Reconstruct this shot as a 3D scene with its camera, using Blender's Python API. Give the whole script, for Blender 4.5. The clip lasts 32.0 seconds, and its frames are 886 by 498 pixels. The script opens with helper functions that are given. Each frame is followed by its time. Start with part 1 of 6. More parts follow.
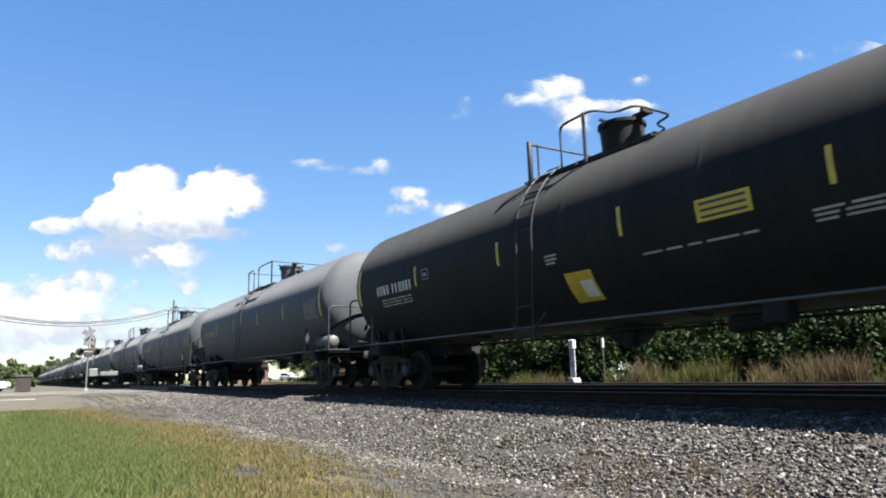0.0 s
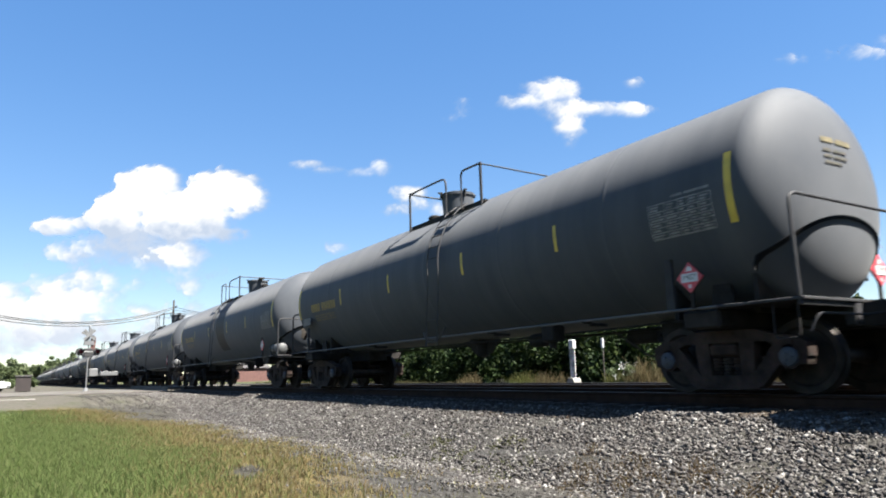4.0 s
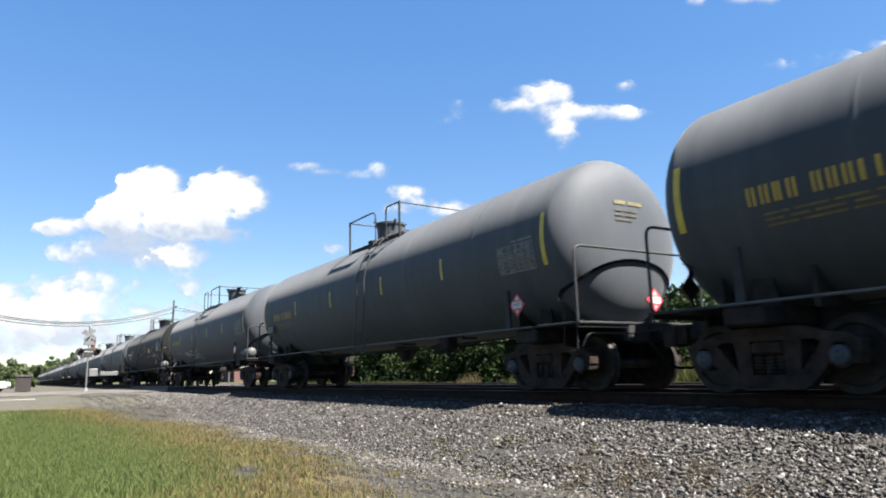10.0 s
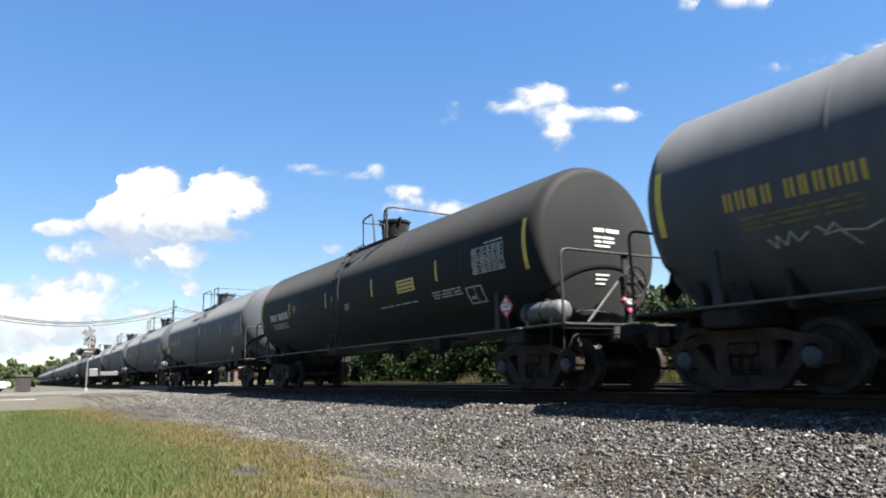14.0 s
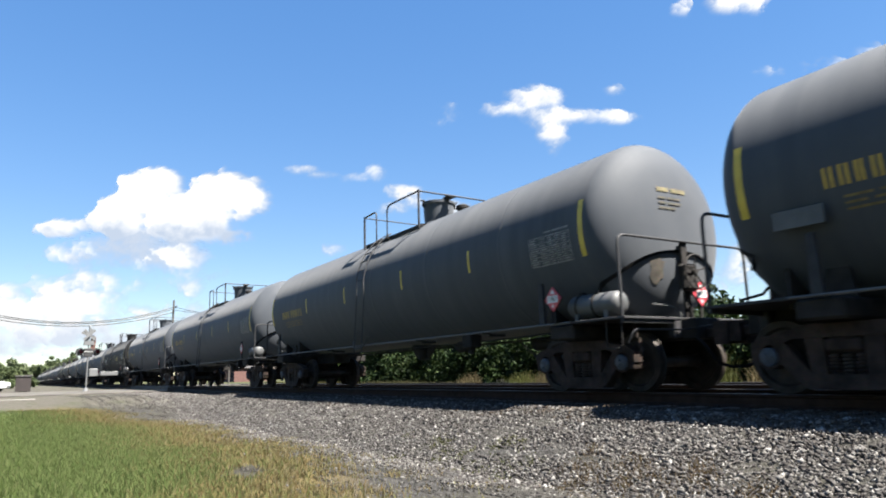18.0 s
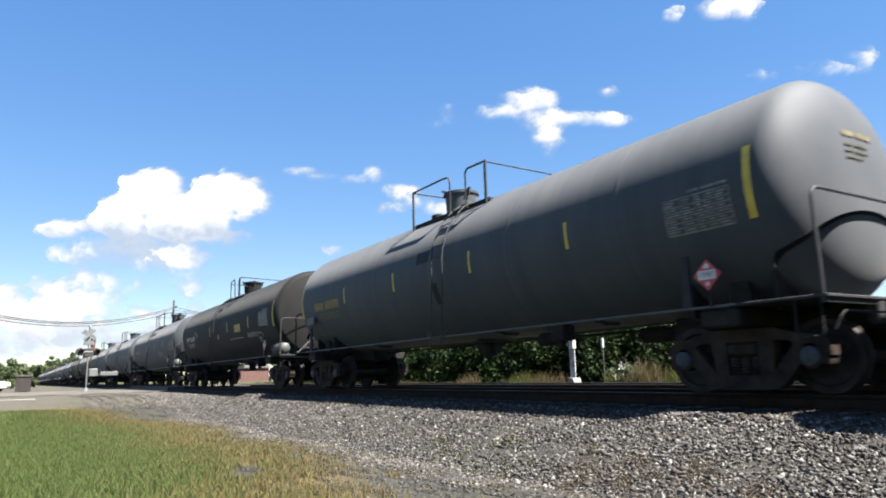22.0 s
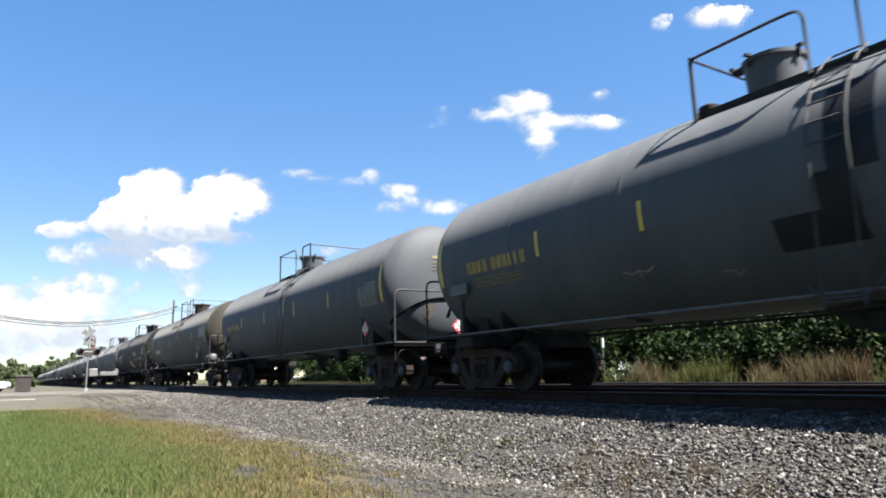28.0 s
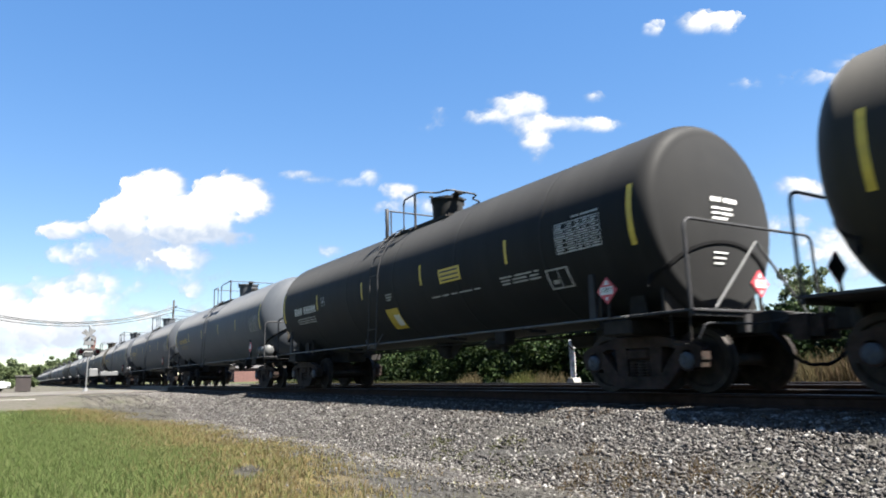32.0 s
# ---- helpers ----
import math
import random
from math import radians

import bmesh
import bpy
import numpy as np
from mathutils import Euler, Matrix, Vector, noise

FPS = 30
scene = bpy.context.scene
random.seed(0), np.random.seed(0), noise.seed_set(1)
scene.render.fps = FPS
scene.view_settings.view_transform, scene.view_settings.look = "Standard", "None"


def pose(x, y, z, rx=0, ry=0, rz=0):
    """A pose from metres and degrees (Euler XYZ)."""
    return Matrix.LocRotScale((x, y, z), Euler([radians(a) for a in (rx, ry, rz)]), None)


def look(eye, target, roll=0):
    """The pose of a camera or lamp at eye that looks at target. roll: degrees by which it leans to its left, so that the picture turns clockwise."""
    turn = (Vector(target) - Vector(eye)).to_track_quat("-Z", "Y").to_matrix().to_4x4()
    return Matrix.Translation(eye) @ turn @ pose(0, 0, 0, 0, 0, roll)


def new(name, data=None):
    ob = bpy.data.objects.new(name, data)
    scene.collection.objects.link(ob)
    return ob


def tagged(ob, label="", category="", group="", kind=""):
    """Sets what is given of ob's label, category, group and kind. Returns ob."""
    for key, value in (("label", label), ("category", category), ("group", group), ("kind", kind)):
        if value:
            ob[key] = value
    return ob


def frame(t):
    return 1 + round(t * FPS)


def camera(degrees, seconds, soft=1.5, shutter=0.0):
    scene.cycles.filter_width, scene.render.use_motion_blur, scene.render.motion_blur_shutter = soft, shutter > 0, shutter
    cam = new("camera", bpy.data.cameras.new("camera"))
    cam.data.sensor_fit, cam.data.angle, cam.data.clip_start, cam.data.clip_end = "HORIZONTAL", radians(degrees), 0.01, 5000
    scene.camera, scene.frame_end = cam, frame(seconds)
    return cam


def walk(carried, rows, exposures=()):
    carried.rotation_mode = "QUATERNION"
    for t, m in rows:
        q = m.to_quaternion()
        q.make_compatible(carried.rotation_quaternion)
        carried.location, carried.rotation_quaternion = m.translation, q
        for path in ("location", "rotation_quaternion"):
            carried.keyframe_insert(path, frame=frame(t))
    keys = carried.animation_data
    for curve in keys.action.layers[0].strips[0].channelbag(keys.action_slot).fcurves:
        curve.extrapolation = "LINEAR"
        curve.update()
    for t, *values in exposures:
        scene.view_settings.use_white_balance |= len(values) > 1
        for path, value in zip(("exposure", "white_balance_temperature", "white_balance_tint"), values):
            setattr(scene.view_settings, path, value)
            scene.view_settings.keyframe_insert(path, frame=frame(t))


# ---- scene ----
# ---- camera ----
cam = camera(67.0, 32.0, soft=1.9, shutter=0.15)
EYE = Vector((0.0, 0.0, 0.375))
AIM = EYE + Vector((-0.8312, 0.5253, 0.1818)) * 10
walk(cam, [(0.0, look(EYE, AIM, -1.543)), (32.0, look(EYE, AIM, -1.543))],
     [(0.0, 2.6), (19.0, 2.6), (25.0, 2.62), (32.0, 2.66)])

# ---- world, sun ----
SUN = Vector((0.55, 0.25, 1.0)).normalized()
world = bpy.data.worlds.new("world")
scene.world = world
world.use_nodes = True
wn = world.node_tree.nodes
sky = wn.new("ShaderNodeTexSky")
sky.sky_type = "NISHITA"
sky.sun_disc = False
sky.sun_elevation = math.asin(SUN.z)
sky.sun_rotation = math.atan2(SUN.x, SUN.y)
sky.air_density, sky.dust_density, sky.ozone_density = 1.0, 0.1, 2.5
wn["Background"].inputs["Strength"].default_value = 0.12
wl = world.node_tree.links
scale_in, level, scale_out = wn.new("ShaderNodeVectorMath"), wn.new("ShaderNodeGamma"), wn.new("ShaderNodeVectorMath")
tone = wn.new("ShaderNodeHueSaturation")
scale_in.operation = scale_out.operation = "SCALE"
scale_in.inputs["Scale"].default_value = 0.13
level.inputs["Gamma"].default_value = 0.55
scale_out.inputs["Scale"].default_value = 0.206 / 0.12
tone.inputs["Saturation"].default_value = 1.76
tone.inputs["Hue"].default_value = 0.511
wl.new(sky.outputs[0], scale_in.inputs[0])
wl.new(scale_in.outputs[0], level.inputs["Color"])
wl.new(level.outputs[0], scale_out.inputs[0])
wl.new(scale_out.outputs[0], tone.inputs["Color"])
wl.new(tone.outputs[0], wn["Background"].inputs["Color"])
sun = new("sun", bpy.data.lights.new("sun", "SUN"))
sun.data.energy, sun.data.angle, sun.data.color = 5.0, radians(0.5), (1.0, 0.95, 0.87)
sun.matrix_world = look(SUN * 50, (0, 0, 0))

# ---- plan ----
TRACK = 8.92      # y of the train's track
TRACK2 = 12.75    # y of the second track behind it
LEN = 18.084      # coupler to coupler
RAD, TANK_Z = 1.535, 2.605


def s_of(t):
    """Where the middle of the first car stands on the track at t seconds."""
    u = (t - 16.0) / 16.0
    return 128.684 + u * (149.636 + u * (12.559 + u * (1.148 + u * (2.586 + u * (-0.0105 + u * -1.150)))))


# ---- materials ----
def nodes_of(name):
    m = bpy.data.materials.new(name)
    m.use_nodes = True
    return m, m.node_tree.nodes, m.node_tree.links


def surface(name, base, rough=0.6, metal=0.0, vary=0.15, scale=3.0, fine=40.0, bump=0.1, tint=None, stretch=(1, 1, 1), per_object=0.0, spec=0.5, dist=0.01):
    """Colour with variation at two scales and fine relief."""
    m, n, l = nodes_of(name)
    p = n["Principled BSDF"]
    p.inputs["Roughness"].default_value, p.inputs["Metallic"].default_value = rough, metal
    p.inputs["Specular IOR Level"].default_value = spec
    tc = n.new("ShaderNodeTexCoord")
    mp = n.new("ShaderNodeMapping")
    mp.inputs["Scale"].default_value = stretch
    l.new(tc.outputs["Object"], mp.inputs["Vector"])
    big, small = n.new("ShaderNodeTexNoise"), n.new("ShaderNodeTexNoise")
    big.inputs["Scale"].default_value, big.inputs["Detail"].default_value = scale, 6
    small.inputs["Scale"].default_value, small.inputs["Detail"].default_value = fine, 4
    l.new(mp.outputs[0], big.inputs["Vector"])
    l.new(mp.outputs[0], small.inputs["Vector"])
    mix = n.new("ShaderNodeMix")
    mix.data_type = "RGBA"
    lo = [c * (1 - vary) for c in base]
    hi = [min(1, c * (1 + vary)) for c in (tint or base)]
    mix.inputs["A"].default_value, mix.inputs["B"].default_value = (*lo, 1), (*hi, 1)
    ramp = n.new("ShaderNodeMapRange")
    ramp.inputs["From Min"].default_value, ramp.inputs["From Max"].default_value = 0.3, 0.7
    l.new(big.outputs["Fac"], ramp.inputs["Value"])
    l.new(ramp.outputs[0], mix.inputs["Factor"])
    mul = n.new("ShaderNodeMix")
    mul.data_type, mul.blend_type = "RGBA", "MULTIPLY"
    mul.inputs["Factor"].default_value = min(1, vary * 2)
    l.new(mix.outputs["Result"], mul.inputs["A"])
    l.new(small.outputs["Color"], mul.inputs["B"])
    br = n.new("ShaderNodeHueSaturation")
    br.inputs["Saturation"].default_value = 1.0
    br.inputs["Value"].default_value = 1.0 + vary * 0.7
    l.new(mul.outputs["Result"], br.inputs["Color"])
    if per_object:
        oi = n.new("ShaderNodeObjectInfo")
        mr = n.new("ShaderNodeMapRange")
        mr.inputs["To Min"].default_value, mr.inputs["To Max"].default_value = 1 - per_object, 1 + per_object
        l.new(oi.outputs["Random"], mr.inputs["Value"])
        l.new(mr.outputs[0], br.inputs["Value"])
    l.new(br.outputs[0], p.inputs["Base Color"])
    bp = n.new("ShaderNodeBump")
    bp.inputs["Strength"].default_value, bp.inputs["Distance"].default_value = bump, dist
    l.new(small.outputs["Fac"], bp.inputs["Height"])
    l.new(bp.outputs[0], p.inputs["Normal"])
    return m


def island(name, colours, rough=0.8, translucent=0.0):
    """Pieces of one mesh, each with its own colour out of a ramp."""
    m, n, l = nodes_of(name)
    p = n["Principled BSDF"]
    p.inputs["Roughness"].default_value = rough
    p.inputs["Specular IOR Level"].default_value = 0.12
    geo = n.new("ShaderNodeNewGeometry")
    ramp = n.new("ShaderNodeValToRGB")
    e = ramp.color_ramp.elements
    for i, c in enumerate(colours):
        if i > 1:
            e.new(i / (len(colours) - 1))
        e[i].position = i / (len(colours) - 1)
        e[i].color = (*(0.26 * k for k in c), 1)
    l.new(geo.outputs["Random Per Island"], ramp.inputs[0])
    l.new(ramp.outputs[0], p.inputs["Base Color"])
    if translucent:
        tr, mx = n.new("ShaderNodeBsdfTranslucent"), n.new("ShaderNodeMixShader")
        mx.inputs[0].default_value = translucent
        l.new(ramp.outputs[0], tr.inputs["Color"])
        l.new(p.outputs[0], mx.inputs[1])
        l.new(tr.outputs[0], mx.inputs[2])
        l.new(mx.outputs[0], n["Material Output"].inputs["Surface"])
    return m


def tank_paint(name, base, dust, amount, rough=0.42, spec=0.35, film=0.2):
    """Weathered paint: dust on top, vertical streaks, scuffs."""
    m, n, l = nodes_of(name)
    p = n["Principled BSDF"]
    p.inputs["Specular IOR Level"].default_value = spec
    # film of road dust
    p.inputs["Sheen Weight"].default_value, p.inputs["Sheen Roughness"].default_value = film, 0.5
    p.inputs["Sheen Tint"].default_value = (0.85, 0.84, 0.82, 1)
    tc = n.new("ShaderNodeTexCoord")
    oi = n.new("ShaderNodeObjectInfo")
    add = n.new("ShaderNodeVectorMath")
    add.operation = "MULTIPLY_ADD"
    add.inputs[1].default_value = (1, 1, 1)
    l.new(tc.outputs["Object"], add.inputs[0])
    comb = n.new("ShaderNodeCombineXYZ")
    sc = n.new("ShaderNodeMath")
    sc.operation = "MULTIPLY"
    sc.inputs[1].default_value = 60
    l.new(oi.outputs["Random"], sc.inputs[0])
    l.new(sc.outputs[0], comb.inputs[0])
    l.new(comb.outputs[0], add.inputs[2])
    streak, blot, grain = (n.new("ShaderNodeTexNoise") for _ in range(3))
    mp = n.new("ShaderNodeMapping")
    mp.inputs["Scale"].default_value = (2.2, 0.25, 0.25)
    l.new(add.outputs[0], mp.inputs["Vector"])
    l.new(mp.outputs[0], streak.inputs["Vector"])
    streak.inputs["Scale"].default_value, streak.inputs["Detail"].default_value = 1.6, 8
    l.new(add.outputs[0], blot.inputs["Vector"])
    blot.inputs["Scale"].default_value, blot.inputs["Detail"].default_value, blot.inputs["Roughness"].default_value = 0.8, 8, 0.65
    l.new(add.outputs[0], grain.inputs["Vector"])
    grain.inputs["Scale"].default_value, grain.inputs["Detail"].default_value = 60, 3
    sub = n.new("ShaderNodeMath")
    sub.operation = "MULTIPLY"
    l.new(streak.outputs["Fac"], sub.inputs[0])
    l.new(blot.outputs["Fac"], sub.inputs[1])
    mr = n.new("ShaderNodeMapRange")
    mr.inputs["From Min"].default_value, mr.inputs["From Max"].default_value = 0.15, 0.42
    mr.inputs["To Max"].default_value = amount
    l.new(sub.outputs[0], mr.inputs["Value"])
    mix = n.new("ShaderNodeMix")
    mix.data_type = "RGBA"
    mix.inputs["A"].default_value, mix.inputs["B"].default_value = (*base, 1), (*dust, 1)
    l.new(mr.outputs[0], mix.inputs["Factor"])
    hsv = n.new("ShaderNodeHueSaturation")
    rr = n.new("ShaderNodeMapRange")
    rr.inputs["To Min"].default_value, rr.inputs["To Max"].default_value = 0.88, 1.12
    l.new(oi.outputs["Random"], rr.inputs["Value"])
    l.new(rr.outputs[0], hsv.inputs["Value"])
    l.new(mix.outputs["Result"], hsv.inputs["Color"])
    l.new(hsv.outputs[0], p.inputs["Base Color"])
    rm = n.new("ShaderNodeMapRange")
    rm.inputs["To Min"].default_value, rm.inputs["To Max"].default_value = rough - 0.08, rough + 0.15
    l.new(blot.outputs["Fac"], rm.inputs["Value"])
    l.new(rm.outputs[0], p.inputs["Roughness"])
    bp = n.new("ShaderNodeBump")
    bp.inputs["Strength"].default_value, bp.inputs["Distance"].default_value = 0.08, 0.004
    l.new(grain.outputs["Fac"], bp.inputs["Height"])
    l.new(bp.outputs[0], p.inputs["Normal"])
    return m


GREY_TANK = tank_paint("grey_tank_paint", (0.033, 0.038, 0.046), (0.088, 0.09, 0.095), 0.34, 0.62, 0.16, 0.09)
BLACK_TANK = tank_paint("black_tank_paint", (0.0065, 0.0067, 0.0072), (0.022, 0.022, 0.022), 0.4, 0.64, 0.1, 0.05)
OLIVE_TANK = tank_paint("dirty_olive_tank_paint", (0.014, 0.0125, 0.0095), (0.036, 0.031, 0.022), 0.6, 0.6, 0.16, 0.1)
PATCH = surface("black_patch_paint", (0.009, 0.01, 0.013), 0.55, vary=0.2, spec=0.15)
STEEL = surface("grimy_steel", (0.009, 0.00863, 0.00863), 0.8, 0.0, 0.35, 4, 60, 0.2, (0.02, 0.0175, 0.016), spec=0.2)
IRON = surface("cast_iron_grime", (0.014, 0.0109, 0.0101), 0.85, 0.0, 0.4, 5, 50, 0.3, (0.0368, 0.0254, 0.021), spec=0.15)
WHEEL = surface("wheel_steel", (0.015, 0.0135, 0.0128), 0.65, 0.2, 0.4, 6, 50, 0.2, (0.033, 0.0255, 0.021), spec=0.2)
# black of the air hoses, and of the shadow line painted along the head shields
ARC_BLACK = surface("grimy_black_edge", (0.006, 0.006, 0.0065), 0.8, 0, 0.3, spec=0.1)
HEAD_LINES = surface("worn_head_stencil", (0.062, 0.056, 0.04), 0.6, 0, 0.4, 9, 70)
HEAD_TEXT = surface("faded_head_stencil", (0.12, 0.098, 0.045), 0.6, 0, 0.4, 9, 70)
DECK = surface("worn_deck_plate", (0.026, 0.026, 0.028), 0.7, 0, 0.35, 4, 50, spec=0.2)
CAP_BLUE = surface("worn_blue_cap", (0.017, 0.026, 0.042), 0.6, 0, 0.35, 20, 90)
RAIL_PIPE = surface("painted_pipe", (0.024, 0.024, 0.026), 0.6, 0, 0.2, 8, 60, spec=0.2)
SIDE_PIPE = surface("worn_grey_pipe", (0.0638, 0.0622, 0.06), 0.6, 0, 0.3, 5, 60)
LADDER_STEEL = surface("dull_ladder_steel", (0.036, 0.036, 0.038), 0.65, 0, 0.3, 5, 60, spec=0.2)
RUST = surface("rust_stain", (0.048, 0.04, 0.03), 0.85, 0, 0.4, 8, 60)
RESERVOIR = surface("weathered_reservoir", (0.052, 0.054, 0.0553), 0.6, 0, 0.3, 4, 60, 0.15)
YELLOW = surface("yellow_reflective_strip", (0.42, 0.3, 0.03), 0.5, 0, 0.15, 5, 60)
YELLOW_TEXT = surface("faded_yellow_stencil", (0.36, 0.23, 0.03), 0.6, 0, 0.3, 9, 70)
WHITE_TEXT = surface("white_stencil", (0.5, 0.5, 0.49), 0.6, 0, 0.15, 9, 70)
LINE_TEXT = surface("worn_small_stencil", (0.12, 0.085, 0.026), 0.6, 0, 0.4, 9, 70)
GREY_TEXT = surface("faded_grey_stencil", (0.27, 0.27, 0.27), 0.6, 0, 0.3, 9, 70)
LINE_GREY = surface("worn_grey_stencil", (0.15, 0.15, 0.15), 0.6, 0, 0.4, 9, 70)
BLACK_TEXT = surface("black_stencil", (0.02, 0.02, 0.022), 0.6, 0, 0.3, 9, 70)
RED = surface("red_placard", (0.36, 0.035, 0.05), 0.5, 0, 0.1)
WHITE = surface("white_paint", (0.434, 0.434, 0.427), 0.5, 0, 0.1, 3, 50)
RAIL_SIDE = surface("rusty_rail", (0.028, 0.0168, 0.012), 0.9, 0, 0.35, 6, 70, 0.3, spec=0.1)
RAIL_TOP = surface("polished_rail_head", (0.1, 0.092, 0.085), 0.5, 1.0, 0.1, 2, 60)
TIE = surface("creosoted_timber", (0.03, 0.025, 0.021), 0.85, 0, 0.35, 3, 40, 0.5, (0.055, 0.047, 0.04), (1, 6, 6))
STONES = island("ballast_stone", [(0.086, 0.079, 0.077), (0.172, 0.16, 0.148), (0.112, 0.096, 0.091), (0.292, 0.275, 0.258), (0.077, 0.069, 0.069), (0.189, 0.172, 0.157), (0.731, 0.705, 0.671), (0.12, 0.108, 0.1), (0.361, 0.344, 0.318), (0.103, 0.089, 0.086), (0.232, 0.215, 0.198), (0.086, 0.076, 0.074), (0.602, 0.576, 0.542)], 0.75)
FINES = island("fine_gravel", [(0.08, 0.076, 0.07), (0.12, 0.114, 0.104), (0.096, 0.091, 0.083), (0.16, 0.152, 0.142), (0.072, 0.068, 0.061), (0.336, 0.328, 0.312), (0.088, 0.082, 0.075)], 0.8)
# oily stone under the train, the train's shade put into its colour
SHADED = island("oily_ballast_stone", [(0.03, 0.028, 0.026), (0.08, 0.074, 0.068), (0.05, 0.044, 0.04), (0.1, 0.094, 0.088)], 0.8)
# rust and grime, plus the shadow band by the sleepers put into the colour
GRIMY_SHADED = island("rust_stained_stone", [(0.09, 0.068, 0.05), (0.15, 0.12, 0.09), (0.11, 0.078, 0.056), (0.19, 0.155, 0.12), (0.08, 0.064, 0.05)], 0.9)
GRASS = island("mown_grass", [(0.22, 0.33, 0.085), (0.3, 0.41, 0.125), (0.38, 0.46, 0.17), (0.25, 0.37, 0.105), (0.46, 0.48, 0.22)], 0.7, 0.5)
DRY = island("dry_grass", [(0.42, 0.31, 0.13), (0.5, 0.37, 0.17), (0.38, 0.35, 0.14), (0.34, 0.36, 0.13), (0.54, 0.44, 0.25), (0.38, 0.26, 0.11), (0.31, 0.33, 0.13)], 0.8, 0.3)
WEED = island("tall_weeds", [(0.1, 0.115, 0.035), (0.2, 0.17, 0.075), (0.075, 0.1, 0.028), (0.26, 0.21, 0.105), (0.13, 0.135, 0.045)], 0.8, 0.4)
LEAF = island("hedge_leaf", [(0.014, 0.03, 0.008), (0.024, 0.056, 0.012), (0.05, 0.1, 0.022), (0.02, 0.042, 0.01), (0.03, 0.07, 0.014), (0.13, 0.18, 0.05)], 0.7, 0.2)
TREE_LEAF = island("tree_leaf", [(0.16, 0.22, 0.11), (0.22, 0.29, 0.13), (0.29, 0.36, 0.17), (0.18, 0.25, 0.12), (0.36, 0.42, 0.2)], 0.6, 0.35)
BARK = surface("bark", (0.1, 0.08, 0.06), 0.9, 0, 0.3, 6, 40, 0.6)


# ---- mesh helpers ----
def box(bm, x0, x1, y0, y1, z0, z1, bevel=0.0):
    made = bmesh.ops.create_cube(bm, size=1.0, matrix=Matrix.Translation(((x0 + x1) / 2, (y0 + y1) / 2, (z0 + z1) / 2)) @ Matrix.Diagonal((x1 - x0, y1 - y0, z1 - z0, 1)))
    if bevel:
        edges = {e for v in made["verts"] for e in v.link_edges}
        bmesh.ops.bevel(bm, geom=list(edges), offset=bevel, segments=1, affect="EDGES")


def rod(bm, a, b, r, n=8, r2=None, caps=True):
    a, b = Vector(a), Vector(b)
    d = b - a
    m = Matrix.Translation((a + b) / 2) @ d.to_track_quat("Z", "Y").to_matrix().to_4x4()
    bmesh.ops.create_cone(bm, cap_ends=caps, segments=n, radius1=r, radius2=r if r2 is None else r2, depth=d.length, matrix=m)


def pipe(bm, pts, r, n=6, corner=0.0):
    """A pipe along points, with rounded corners."""
    pts = [Vector(p) for p in pts]
    if corner:
        out = [pts[0]]
        for i in range(1, len(pts) - 1):
            a, b, c = pts[i - 1], pts[i], pts[i + 1]
            p0 = b + (a - b).normalized() * min(corner, (a - b).length / 2)
            p1 = b + (c - b).normalized() * min(corner, (c - b).length / 2)
            for k in range(5):
                f = k / 4
                out.append((p0 * (1 - f) + b * f) * (1 - f) + (b * (1 - f) + p1 * f) * f)
        pts = out + [pts[-1]]
    rings = []
    for i, p in enumerate(pts):
        d = (pts[min(i + 1, len(pts) - 1)] - pts[max(i - 1, 0)]).normalized()
        q = d.to_track_quat("Z", "Y")
        rings.append([bm.verts.new(p + q @ Vector((r * math.cos(k * math.tau / n), r * math.sin(k * math.tau / n), 0))) for k in range(n)])
    for a, b in zip(rings, rings[1:]):
        for k in range(n):
            bm.faces.new((a[k], a[(k + 1) % n], b[(k + 1) % n], b[k]))
    bm.faces.new(rings[0][::-1])
    bm.faces.new(rings[-1])


def lathe(bm, profile, n=48, axis="X"):
    """Turn (along, radius) pairs about an axis through the origin."""
    rings = []
    for a, r in profile:
        if r < 1e-6:
            rings.append([bm.verts.new((a, 0, 0))])
        else:
            rings.append([bm.verts.new((a, r * math.cos(k * math.tau / n), r * math.sin(k * math.tau / n))) for k in range(n)])
    for a, b in zip(rings, rings[1:]):
        for k in range(n):
            j = (k + 1) % n
            if len(a) == 1:
                bm.faces.new((a[0], b[j], b[k]))
            elif len(b) == 1:
                bm.faces.new((a[k], a[j], b[0]))
            else:
                bm.faces.new((a[k], a[j], b[j], b[k]))
    m = {"X": Matrix(), "Y": Matrix.Rotation(radians(90), 4, "Z"), "Z": Matrix.Rotation(radians(-90), 4, "Y")}[axis]
    bmesh.ops.transform(bm, matrix=m, verts=bm.verts[:])


def prism(bm, outline, y0, y1):
    """An outline in x, z drawn out from y0 to y1."""
    a = [bm.verts.new((x, y0, z)) for x, z in outline]
    b = [bm.verts.new((x, y1, z)) for x, z in outline]
    n = len(outline)
    bm.faces.new(a)
    bm.faces.new(b[::-1])
    for i in range(n):
        bm.faces.new((a[i], b[i], b[(i + 1) % n], a[(i + 1) % n]))


def belt(g):
    """Degrees round the shell for a height mark; mark 0 lies a little above the tank's middle."""
    return 3.8 + 0.91 * g


